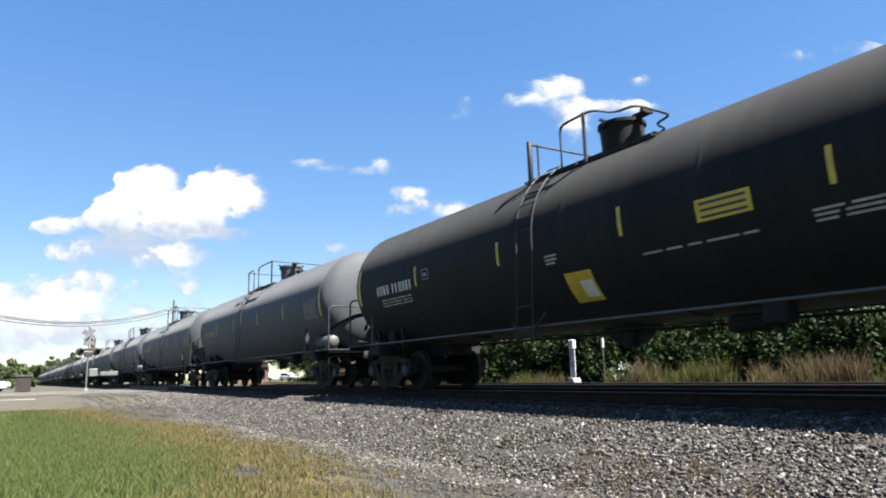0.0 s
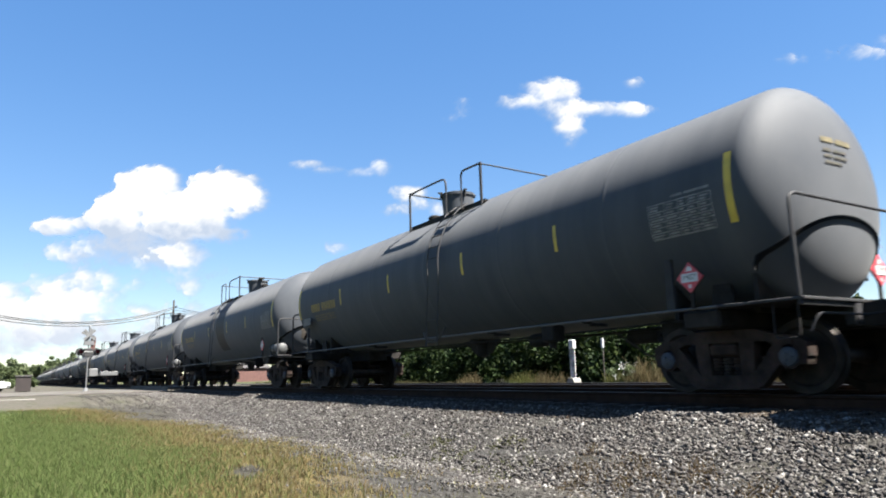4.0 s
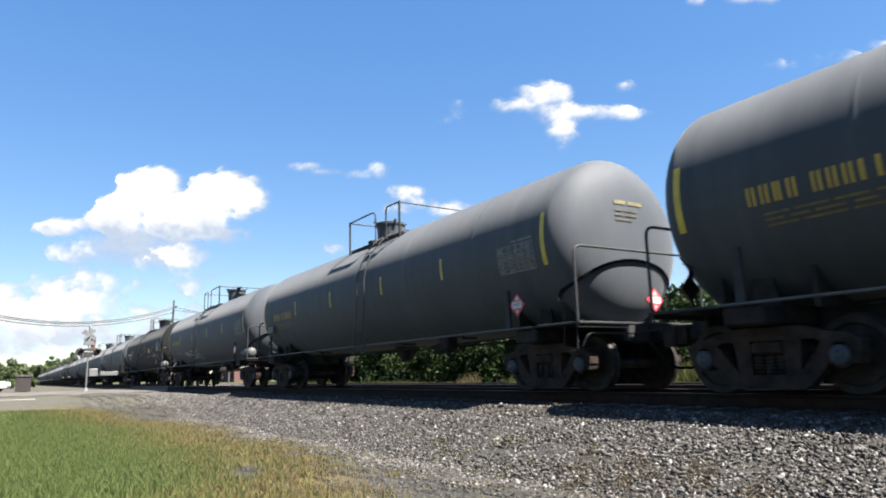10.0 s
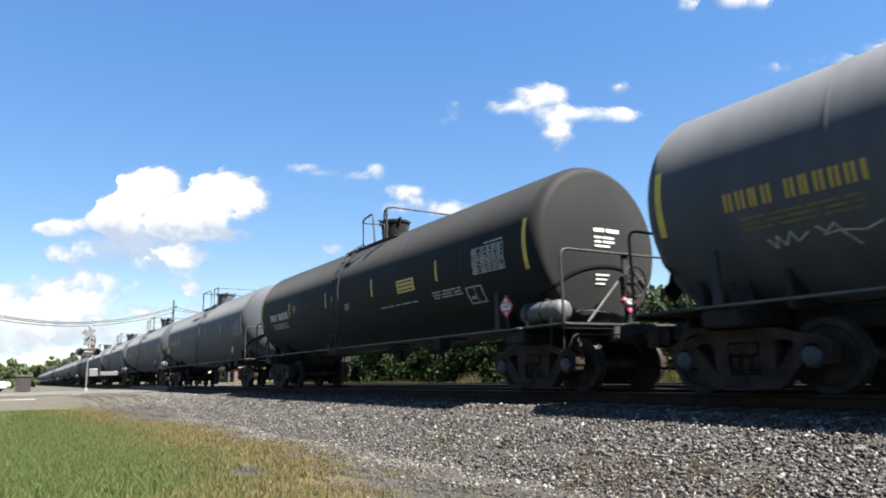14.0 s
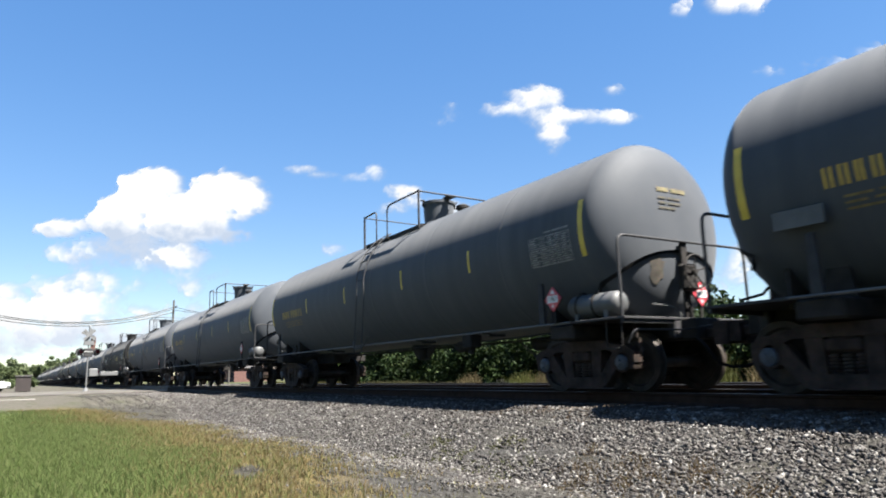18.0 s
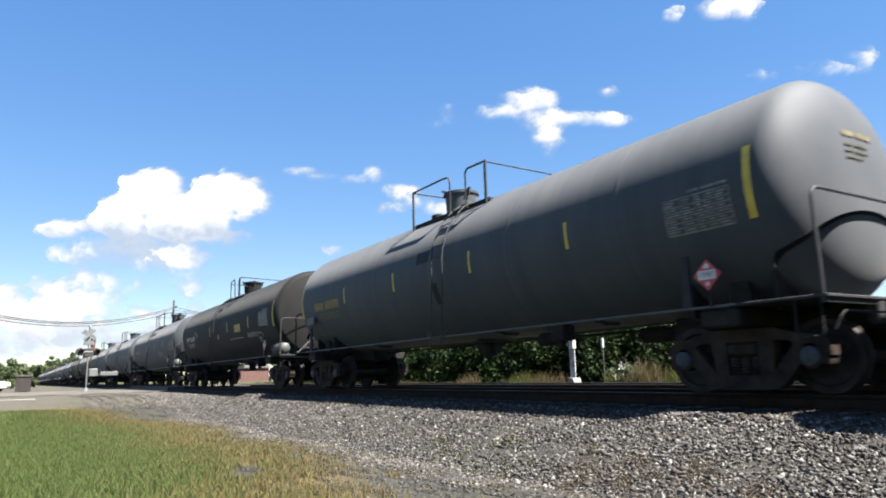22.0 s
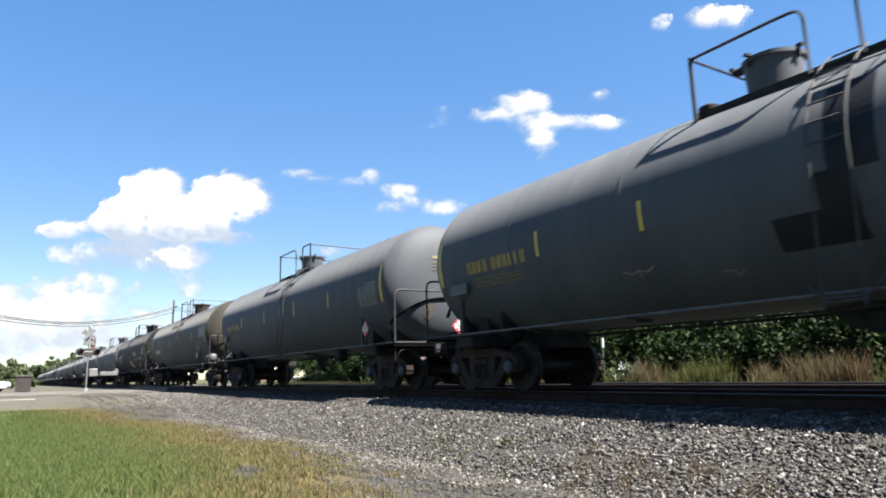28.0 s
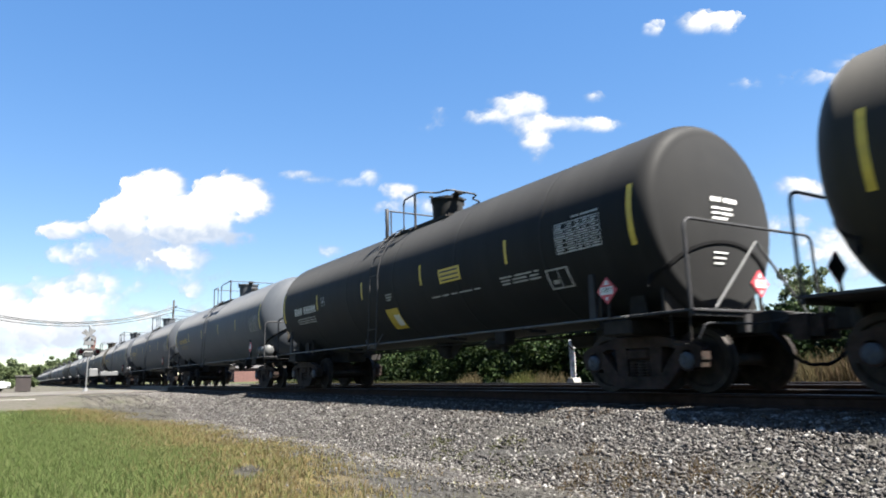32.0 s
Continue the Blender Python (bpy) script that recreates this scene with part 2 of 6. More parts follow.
def patch(bm, x0, x1, g0, g1, lift=0.004, r=None, slant=0.0, n=None):
    """A thin piece on the tank's near side: from x0 to x1, between the height marks g0 and g1."""
    r = (RAD if r is None else r) + lift
    g0, g1 = belt(g0), belt(g1)
    n = n or max(2, int(abs(g1 - g0) / 4) + 1)
    rows = []
    for i in range(n + 1):
        f = i / n
        g = radians(g0 + (g1 - g0) * f)
        rows.append([bm.verts.new((x + slant * f, -r * math.cos(g), TANK_Z + r * math.sin(g))) for x in (x0, x1)])
    for a, b in zip(rows, rows[1:]):
        bm.faces.new((a[0], a[1], b[1], b[0]))


CACHE = {}


def mesh_of(key, build, material, smooth=None):
    """One mesh for all alike pieces."""
    if key not in CACHE:
        bm = bmesh.new()
        build(bm)
        if key in WIDE:
            bmesh.ops.scale(bm, vec=(1, 1.093, 1), verts=bm.verts[:])
        bmesh.ops.recalc_face_normals(bm, faces=bm.faces[:])
        me = bpy.data.meshes.new(key)
        bm.to_mesh(me)
        bm.free()
        me.materials.append(material)
        if smooth is not None:
            me.shade_smooth()
            me.set_sharp_from_angle(angle=radians(smooth))
        CACHE[key] = me
    return CACHE[key]


WIDE = {"end_deck", "side_step", "uncoupling_lever", "end_handrail", "side_rail", "grating", "guard_short", "guard_long", "guard_cross", "guard_low", "kick_pipe", "wavy_post", "wavy_rail", "wavy_stub", "wavy_cross", "wavy_stay", "hoop_bent", "hoop_stay",
        "hoop_rail", "hoop_cross", "bracket_post", "body_bolster", "rail_stanchion", "brake_plate", "ladder_foot_dull_ladder_steel", "ladder_foot_painted_pipe", "chain"}


def add(name, key, build, material, parent, m=None, label="", smooth=None):
    ob = new(name, mesh_of(key, build, material, smooth))
    ob.parent = parent
    if m is not None:
        ob.matrix_basis = m
    if label:
        ob["label"] = label
    return ob


def part(name, bm, material, parent, label=""):
    bmesh.ops.recalc_face_normals(bm, faces=bm.faces[:])
    me = bpy.data.meshes.new(name)
    bm.to_mesh(me)
    bm.free()
    me.materials.append(material)
    ob = new(name, me)
    ob.parent = parent
    if label:
        ob["label"] = label
    return ob


def raw(name, verts, faces, material, label="", category="", kind="stuff", parent=None, smooth=False):
    me = bpy.data.meshes.new(name)
    verts, faces = np.asarray(verts, np.float32), np.asarray(faces, np.int32)
    k = faces.shape[1]
    me.vertices.add(len(verts))
    me.vertices.foreach_set("co", verts.ravel())
    me.loops.add(faces.size)
    me.loops.foreach_set("vertex_index", faces.ravel())
    me.polygons.add(len(faces))
    me.polygons.foreach_set("loop_start", np.arange(0, faces.size, k, dtype=np.int32))
    me.polygons.foreach_set("loop_total", np.full(len(faces), k, np.int32))
    me.update(calc_edges=True)
    me.materials.append(material)
    if smooth:
        me.shade_smooth()
    ob = new(name, me)
    ob.parent = parent
    return tagged(ob, label, category, "", kind)


# ---- the tank cars ----
HALF = LEN / 2
RIM = 7.66         # where the shell ends and the head begins
TRUCK_X = HALF - 2.09
POST_X = HALF - 0.74


HEAD = 0.54


def head_x(r, kind="grey"):
    """How far the head stands out of the rim at a radius: domed, or flatter with a tight knuckle on the black cars."""
    if kind != "black":
        return HEAD * max(0.0, 1 - (r / RAD) ** 3) ** 0.58
    k = RAD - 0.2
    return 0.42 - 0.16 * (r / k) ** 2 if r <= k else 0.26 * math.sqrt(max(0.0, 1 - ((r - k) / 0.2) ** 2))


# where the shell of each kind ends, front and rear
SHELL = {"grey": (RIM, RIM + 0.12), "black": (RIM - 0.2, RIM + 0.14), "olive": (RIM - 0.3, RIM + 0.07)}


def tank_shell(bm, kind, bands=(-5.4, -2.7, 0.0, 2.7, 5.4)):
    front, rear = SHELL[kind]
    radii = [RAD * math.sin(i / 24 * math.pi / 2) for i in range(25)]
    prof = [(-rear - head_x(r, kind), r) for r in radii] + [(-rear + 0.06, RAD)]
    for b in bands:
        prof += [(b - 0.06, RAD), (b - 0.02, RAD), (b - 0.012, RAD + 0.0025), (b + 0.012, RAD + 0.0025), (b + 0.02, RAD), (b + 0.06, RAD)]
    prof += [(front - 0.06, RAD)] + [(front + head_x(r, kind), r) for r in radii[::-1]]
    lathe(bm, prof, 72)
    bmesh.ops.translate(bm, vec=(0, 0, TANK_Z), verts=bm.verts[:])


def side_frame(bm):
    """Cast side frame of a freight truck with two window openings, in x and z, thick in y."""
    prism(bm, [(-1.13, 0.46), (-1.13, 0.62), (-1.0, 0.7), (-0.72, 0.74), (-0.44, 0.82), (0.44, 0.82), (0.72, 0.74), (1.0, 0.7), (1.13, 0.62), (1.13, 0.46),
               (1.06, 0.57), (0.78, 0.58), (0.6, 0.66), (-0.6, 0.66), (-0.78, 0.58), (-1.06, 0.57)], -0.09, 0.09)
    prism(bm, [(-0.44, 0.07), (0.44, 0.07), (0.5, 0.12), (0.42, 0.24), (-0.42, 0.24), (-0.5, 0.12)], -0.09, 0.09)
    for s in (-1, 1):
        # leg down from the pedestal, column beside the springs, pedestal jaws
        prism(bm, [(s * 0.86, 0.59), (s * 0.7, 0.62), (s * 0.36, 0.22), (s * 0.5, 0.1), (s * 0.78, 0.4)], -0.085, 0.085)
        prism(bm, [(s * 0.22, 0.2), (s * 0.4, 0.2), (s * 0.44, 0.67), (s * 0.22, 0.67)], -0.075, 0.075)
        prism(bm, [(s * 0.68, 0.58), (s * 0.7, 0.38), (s * 0.77, 0.36), (s * 0.79, 0.58)], -0.09, 0.09)
        prism(bm, [(s * 1.0, 0.58), (s * 1.0, 0.36), (s * 1.1, 0.36), (s * 1.13, 0.6)], -0.09, 0.09)
        rod(bm, (s * 0.889, -0.1, 0.457), (s * 0.889, 0.1, 0.457), 0.15, 14)
        rod(bm, (s * 0.889, -0.1, 0.61), (s * 0.889, 0.1, 0.61), 0.07, 10)
    box(bm, -0.2, 0.2, -0.1, 0.1, 0.5, 0.64, 0.02)


def spring(bm):
    prof = [(0.22, 0.0)]
    for k in range(6):
        prof += [(0.22 + k * 0.042, 0.05), (0.23 + k * 0.042, 0.068), (0.252 + k * 0.042, 0.068), (0.262 + k * 0.042, 0.05)]
    lathe(bm, prof + [(0.48, 0.0)], 10, "Z")


def bolster(bm):
    box(bm, -0.2, 0.2, -1.1, 1.1, 0.48, 0.66, 0.03)
    box(bm, -0.28, 0.28, -0.4, 0.4, 0.6, 0.8, 0.03)
    rod(bm, (-0.55, -0.55, 0.35), (-0.55, 0.55, 0.35), 0.06, 6)
    rod(bm, (0.55, -0.55, 0.35), (0.55, 0.55, 0.35), 0.06, 6)
    for s in (-1, 1):
        for y in (-0.75, 0.75):
            box(bm, s * 0.52 - 0.08, s * 0.52 + 0.02, y - 0.1, y + 0.1, 0.3, 0.5, 0.02)


def wheelset(bm):
    prof = [(-0.98, 0.0), (-0.98, 0.07), (-0.78, 0.08), (-0.745, 0.1), (-0.73, 0.14), (-0.745, 0.34), (-0.782, 0.37), (-0.785, 0.45), (-0.775, 0.456),
            (-0.71, 0.459), (-0.69, 0.484), (-0.665, 0.48), (-0.655, 0.45), (-0.66, 0.37), (-0.69, 0.34), (-0.7, 0.13), (-0.6, 0.1), (-0.1, 0.085)]
    lathe(bm, prof + [(-a, r) for a, r in prof[::-1]], 36, "Y")


def bearing_cap(bm):
    lathe(bm, [(-1.15, 0.0), (-1.15, 0.1), (-1.14, 0.115), (-1.12, 0.12), (-1.1, 0.125), (-0.95, 0.125), (-0.95, 0.0)], 16, "Y")
    for k in range(3):
        a = k * math.tau / 3
        rod(bm, (0.05 * math.cos(a), -1.165, 0.05 * math.sin(a)), (0.05 * math.cos(a), -1.14, 0.05 * math.sin(a)), 0.018, 6)


def stub_sill(bm):
    """Stub sill of the car's end that points to +x."""
    box(bm, 5.3, HALF - 0.42, -0.3, 0.3, 0.78, 1.1, 0.02)


def end_deck(bm):
    box(bm, 7.2, POST_X + 0.06, -1.42, 1.42, 1.08, 1.12, 0.008)
    box(bm, POST_X - 0.02, POST_X + 0.03, -1.42, 1.42, 1.02, 1.085, 0.008)
    box(bm, POST_X - 0.1, POST_X + 0.05, -0.42, 0.42, 0.8, 1.085, 0.02)


def body_bolster(bm):
    box(bm, TRUCK_X - 0.28, TRUCK_X + 0.28, -1.38, 1.38, 0.84, 1.08, 0.03)
    for y in (-1, 1):
        prism(bm, [(TRUCK_X - 0.2, 1.0), (TRUCK_X + 0.2, 1.0), (TRUCK_X + 0.1, 1.65), (TRUCK_X - 0.1, 1.65)], y * 0.9 - 0.02, y * 0.9 + 0.02)


def saddle(bm):
    """Cradle plate under the tank."""
    ring = []
    for k in range(13):
        a = radians(-135 + k * 7.5)
        ring.append((RAD * 1.005 * math.cos(a), TANK_Z + RAD * 1.005 * math.sin(a)))
    lo = [(y, 1.02) for y, z in ring[::-1]]
    a0 = [bm.verts.new((-0.03, y, z)) for y, z in ring + lo]
    b0 = [bm.verts.new((0.03, y, z)) for y, z in ring + lo]
    n = len(a0)
    bm.faces.new(a0)
    bm.faces.new(b0[::-1])
    for i in range(n):
        bm.faces.new((a0[i], b0[i], b0[(i + 1) % n], a0[(i + 1) % n]))


def side_step(bm):
    """Corner step below the deck."""
    pipe(bm, [(POST_X - 0.36, -1.36, 1.08), (POST_X - 0.36, -1.38, 0.66), (POST_X - 0.06, -1.38, 0.66), (POST_X - 0.06, -1.36, 1.08)], 0.013, 5, 0.05)


def brake_plate(bm):
    box(bm, -0.3, 0.3, -1.46, -1.44, -0.11, 0.11, 0.005)


def head_brace(bm, kind):
    """Arched edge of the shield on the tank's end, its shadow line painted near black."""
    rows = []
    for k in range(25):
        a = radians(8 + k * 164 / 24)
        row = []
        for f, lift in ((1.0, 0.0), (1.0, 0.02), (0.945, 0.02), (0.945, 0.0)):
            y, z = 1.38 * f * math.cos(a), 1.4 + 0.82 * f * math.sin(a)
            row.append(bm.verts.new((RIM + head_x(min(RAD, math.hypot(y, z - TANK_Z)), kind) + lift, y, z)))
        rows.append(row)
    for p, q in zip(rows, rows[1:]):
        for i in range(3):
            bm.faces.new((p[i], p[i + 1], q[i + 1], q[i]))


def coupler(bm):
    box(bm, HALF - 0.6, HALF - 0.2, -0.09, 0.09, 0.78, 0.94, 0.02)
    prism(bm, [(HALF - 0.22, 0.68), (HALF + 0.02, 0.68), (HALF + 0.02, 1.02), (HALF - 0.22, 1.02)], -0.2, 0.05)
    prism(bm, [(HALF - 0.2, 0.72), (HALF + 0.12, 0.72), (HALF + 0.12, 0.98), (HALF - 0.2, 0.98)], 0.05, 0.17)


def uncoupling_lever(bm):
    pipe(bm, [(HALF - 0.66, -1.4, 0.72), (HALF - 0.58, -1.35, 0.92), (HALF - 0.56, -0.4, 0.92), (HALF - 0.3, -0.1, 0.98)], 0.014, 5, 0.08)


def deck_pipe(bm):
    pipe(bm, [(POST_X - 0.9, -0.75, 1.14), (POST_X - 0.88, -0.7, 1.36), (POST_X - 0.4, -0.35, 1.38), (POST_X - 0.12, 0.05, 1.3), (POST_X - 0.1, 0.1, 1.12)], 0.016, 5, 0.12)


def brake_cylinder(bm):
    rod(bm, (4.1, 0.35, 0.92), (4.75, 0.35, 0.92), 0.14, 12)
    rod(bm, (4.75, 0.35, 0.92), (5.4, 0.35, 0.9), 0.025, 6)


def control_valve(bm):
    box(bm, 2.9, 3.25, -0.75, -0.45, 0.88, 1.22, 0.03)
    rod(bm, (3.05, -0.6, 0.9), (3.05, -0.6, 0.76), 0.07, 8)


def rail_stanchion(bm):
    box(bm, -0.02, 0.02, -1.46, -1.3, 1.06, 1.1)
    box(bm, -0.02, 0.02, -1.32, -1.0, 1.02, 1.07)


def brake_rod(bm):
    rod(bm, (5.2, -0.5, 0.55), (7.0, -0.45, 0.42), 0.018, 5)
    rod(bm, (5.2, -0.5, 0.55), (4.2, -0.2, 1.0), 0.018, 5)


def chain(bm):
    for k in range(7):
        f = k / 6
        box(bm, POST_X - 0.1 + 0.1 * f, POST_X - 0.07 + 0.1 * f, -0.95 + 0.02 * (k % 2), -0.92 + 0.03 * (k % 2), 0.95 - 0.42 * f, 1.02 - 0.42 * f)


def air_hose(bm):
    pipe(bm, [(HALF - 0.42, -0.34, 0.8), (HALF - 0.3, -0.34, 0.7), (HALF - 0.18, -0.24, 0.44), (HALF - 0.06, -0.08, 0.34), (HALF, -0.01, 0.36)], 0.026, 6, 0.12)


def end_handrail(bm):
    pipe(bm, [(POST_X, -1.4, 1.12), (POST_X, -1.4, 2.34), (POST_X, 1.4, 2.34), (POST_X, 1.4, 1.12)], 0.022, 8, 0.16)


def brake_stand(bm):
    box(bm, POST_X - 0.07, POST_X - 0.02, 0.12, 0.26, 1.1, 2.36, 0.01)
    box(bm, POST_X - 0.06, POST_X + 0.1, 0.02, 0.34, 1.55, 1.98, 0.04)
    rod(bm, (POST_X + 0.0, 0.2, 1.3), (POST_X + 0.0, 0.2, 1.1), 0.03, 6)
    pipe(bm, [(POST_X - 0.05, 0.2, 1.6), (POST_X - 0.1, 0.7, 1.3), (POST_X - 0.1, 1.2, 1.2)], 0.02, 5)


def brake_housing(bm):
    """Bulky brake gear on the end deck, with a pipe over it."""
    box(bm, POST_X - 0.3, POST_X - 0.02, -0.3, 0.42, 1.13, 1.6, 0.04)
    box(bm, POST_X - 0.22, POST_X + 0.04, -0.12, 0.2, 1.58, 1.78, 0.03)
    rod(bm, (POST_X - 0.16, -0.42, 1.4), (POST_X - 0.16, 0.5, 1.4), 0.09, 10)
    pipe(bm, [(POST_X - 0.12, -0.24, 1.58), (POST_X - 0.12, -0.24, 1.72), (POST_X + 0.02, 0.3, 1.74), (POST_X + 0.02, 0.34, 1.2)], 0.018, 5, 0.08)


def brake_wheel(bm):
    bmesh.ops.create_cone(bm, cap_ends=False, segments=20, radius1=0.02, radius2=0.02, depth=0.02)
    bmesh.ops.delete(bm, geom=bm.verts[:], context="VERTS")
    pts = [(POST_X + 0.16, 0.2 + 0.27 * math.cos(k * math.tau / 20), 1.84 + 0.27 * math.sin(k * math.tau / 20)) for k in range(21)]
    pipe(bm, pts, 0.018, 5)
    for k in range(5):
        a = k * math.tau / 5 + 0.3
        rod(bm, (POST_X + 0.13, 0.2, 1.84), (POST_X + 0.16, 0.2 + 0.26 * math.cos(a), 1.84 + 0.26 * math.sin(a)), 0.013, 5)
    rod(bm, (POST_X + 0.04, 0.2, 1.84), (POST_X + 0.17, 0.2, 1.84), 0.045, 8)


def reservoir(bm):
    lathe(bm, [(-0.54, 0.0), (-0.53, 0.1), (-0.5, 0.16), (-0.44, 0.19), (0.44, 0.19), (0.5, 0.16), (0.53, 0.1), (0.54, 0.0)], 20)
    box(bm, -0.35, -0.28, -0.16, 0.16, -0.26, -0.1)
    box(bm, 0.28, 0.35, -0.16, 0.16, -0.26, -0.1)


def strap_ring(bm):
    lathe(bm, [(-0.02, 0.18), (-0.02, 0.2), (0.02, 0.2), (0.02, 0.18)], 20)
    box(bm, -0.03, 0.03, -0.05, 0.05, 0.19, 0.23)


def side_rail(bm):
    """Long pipe from deck to deck on one side, on brackets."""
    pipe(bm, [(-7.25, -1.44, 1.1), (7.25, -1.44, 1.1)], 0.02, 6)


def bracket_post(bm):
    prism(bm, [(-0.07, 1.1), (0.07, 1.1), (0.045, 1.8), (-0.045, 1.8)], -1.43, -1.38)


GRATE_Z = 3.9


def grating(bm):
    """One side of the grating round the manway, on its bearers."""
    box(bm, -1.7, 1.4, -0.845, -0.82, GRATE_Z - 0.05, GRATE_Z + 0.03)
    box(bm, -1.7, 1.4, -0.5, -0.475, GRATE_Z - 0.05, GRATE_Z + 0.03)
    for x in (-1.62, -0.6, 0.4, 1.3):
        box(bm, x - 0.02, x + 0.02, -0.83, -0.48, GRATE_Z - 0.17, GRATE_Z - 0.01)
    for k in range(40):
        box(bm, -1.68 + k * 0.0785, -1.65 + k * 0.0785, -0.82, -0.5, GRATE_Z, GRATE_Z + 0.025)
    # short brackets out to the guard posts
    for x in (-1.66, -0.92, -0.3, 1.36):
        box(bm, x - 0.015, x + 0.015, -0.91, -0.83, GRATE_Z - 0.04, GRATE_Z)


def kick_pipe(bm):
    pipe(bm, [(-2.7, -0.8, 3.84), (1.5, -0.95, 3.78)], 0.014, 5)


def guard_short(bm):
    z = 4.7
    pipe(bm, [(-1.66, -0.9, z), (-0.92, -0.9, z + 0.02), (-0.92, -0.9, 3.88)], 0.022, 6, 0.14)
    box(bm, -1.69, -1.63, -0.915, -0.885, 3.8, z + 0.02)


def guard_long(bm):
    z = 4.74
    pipe(bm, [(-0.3, -0.9, 3.85), (-0.3, -0.9, z - 0.02), (0.0, -0.9, z), (1.36, -0.9, z)], 0.022, 6, 0.18)
    rod(bm, (1.36, -0.9, z + 0.03), (1.36, -0.9, 3.8), 0.028, 6)


def guard_cross(bm):
    """Rails across both ends of the walkway."""
    pipe(bm, [(1.36, -0.9, 4.74), (1.36, 0.9, 4.72), (0.7, 0.94, 4.5)], 0.02, 6)


def guard_cross_low(bm):
    pipe(bm, [(-1.66, -0.9, 4.69), (-1.66, 0.9, 4.66)], 0.016, 6)


def wavy_post(bm):
    box(bm, -1.34, -1.26, -0.93, -0.86, 3.78, 4.66, 0.01)


def wavy_stub(bm):
    rod(bm, (-1.06, -0.9, 3.85), (-1.06, -0.9, 4.52), 0.02, 6)


def wavy_cross(bm):
    pipe(bm, [(-1.34, -0.9, 4.62), (-1.2, 0.9, 4.58)], 0.02, 6)


def wavy_rail(bm):
    """Guard rail with a scalloped outline: along the near side, across the car's end and back."""
    pipe(bm, [(-0.5, -0.84, 3.88), (-0.5, -0.84, 4.68), (-0.35, -0.84, 4.72), (0.3, -0.83, 4.74), (0.4, -0.42, 4.74), (0.86, -0.4, 4.72), (0.92, 0.34, 4.68),
              (0.42, 0.5, 4.7), (0.5, 0.72, 4.64), (-0.3, 0.76, 4.6)], 0.022, 6, 0.16)


def wavy_stay(bm):
    rod(bm, (0.12, -0.86, 3.85), (0.12, -0.86, 4.74), 0.032, 6)


def hoop_rail(bm):
    z = 4.68
    pipe(bm, [(-0.3, -0.9, 3.85), (-0.3, -0.9, z - 0.02), (0.3, -0.9, z + 0.04), (0.42, -0.9, 3.9)], 0.024, 6, 0.08)


def hoop_bent(bm):
    z = 4.68
    pipe(bm, [(-0.3, -0.9, z - 0.12), (0.0, -0.4, z - 0.16), (-0.1, -0.1, z - 0.3), (0.1, 0.5, z - 0.32)], 0.018, 6, 0.08)


def hoop_stay(bm):
    rod(bm, (1.12, -0.9, 3.88), (1.12, -0.9, 4.7), 0.03, 6)


def hoop_cross(bm):
    z = 4.7
    pipe(bm, [(0.98, -0.9, 3.88), (0.98, -0.9, z), (1.25, -0.8, z), (1.55, 0.95, z - 0.12), (1.5, 0.98, z - 0.3)], 0.022, 6, 0.18)


def manway(bm):
    lathe(bm, [(0.0, 0.0), (0.0, 0.4), (0.03, 0.37), (0.5, 0.4), (0.5, 0.0)], 28, "Z")


def manway_lid(bm):
    lathe(bm, [(0.5, 0.0), (0.5, 0.43), (0.56, 0.43), (0.58, 0.38), (0.61, 0.0)], 28, "Z")


def lid_bolt(bm):
    rod(bm, (0.43, 0, 0.42), (0.43, 0, 0.59), 0.024, 6)
    box(bm, 0.4, 0.5, -0.03, 0.03, 0.57, 0.605)


def lid_hinge(bm):
    box(bm, 0.3, 0.62, -0.08, 0.08, 0.56, 0.64, 0.02)
    rod(bm, (0.58, -0.14, 0.62), (0.58, 0.14, 0.62), 0.035, 6)


def valve(bm):
    lathe(bm, [(0, 0), (0, 0.12), (0.14, 0.12), (0.15, 0.17), (0.22, 0.17), (0.26, 0.1), (0.28, 0)], 16, "Z")


LADDER = [(-1.7, 0.92)] + [(-(RAD + 0.1) * math.cos(radians(g)), TANK_Z + (RAD + 0.1) * math.sin(radians(g))) for g in range(-6, 61, 6)]


def ladder_rail(bm):
    pipe(bm, [(0, y, z) for y, z in LADDER], 0.015, 6)


def ladder_rung(bm):
    rod(bm, (0, 0, 0), (0.43, 0, 0), 0.014, 5)


def ladder_foot(bm):
    pipe(bm, [(-0.2, -1.5, 1.22), (0.02, -1.54, 1.04), (0.46, -1.54, 1.04), (0.7, -1.5, 1.3)], 0.018, 5, 0.08)


def ladder(car, x, steel=LADDER_STEEL):
    top = add("ladder", "ladder_rail_" + steel.name, ladder_rail, steel, car, pose(x, 0, 0), "steel side ladder bowed over the tank", 50)
    add("stile", "ladder_rail_" + steel.name, ladder_rail, steel, top, pose(0.43, 0, 0), smooth=50)
    for k in range(9):
        f = k / 8 * (len(LADDER) - 1.01)
        i = int(f)
        f -= i
        y, z = (LADDER[i][j] * (1 - f) + LADDER[i + 1][j] * f for j in (0, 1))
        if k < 2:
            y, z = -1.69, 1.0 + k * 0.45
        add("rung", "ladder_rung_" + steel.name, ladder_rung, steel, top, pose(0, y, z))
    add("brace", "ladder_foot_" + steel.name, ladder_foot, steel, top, smooth=50)


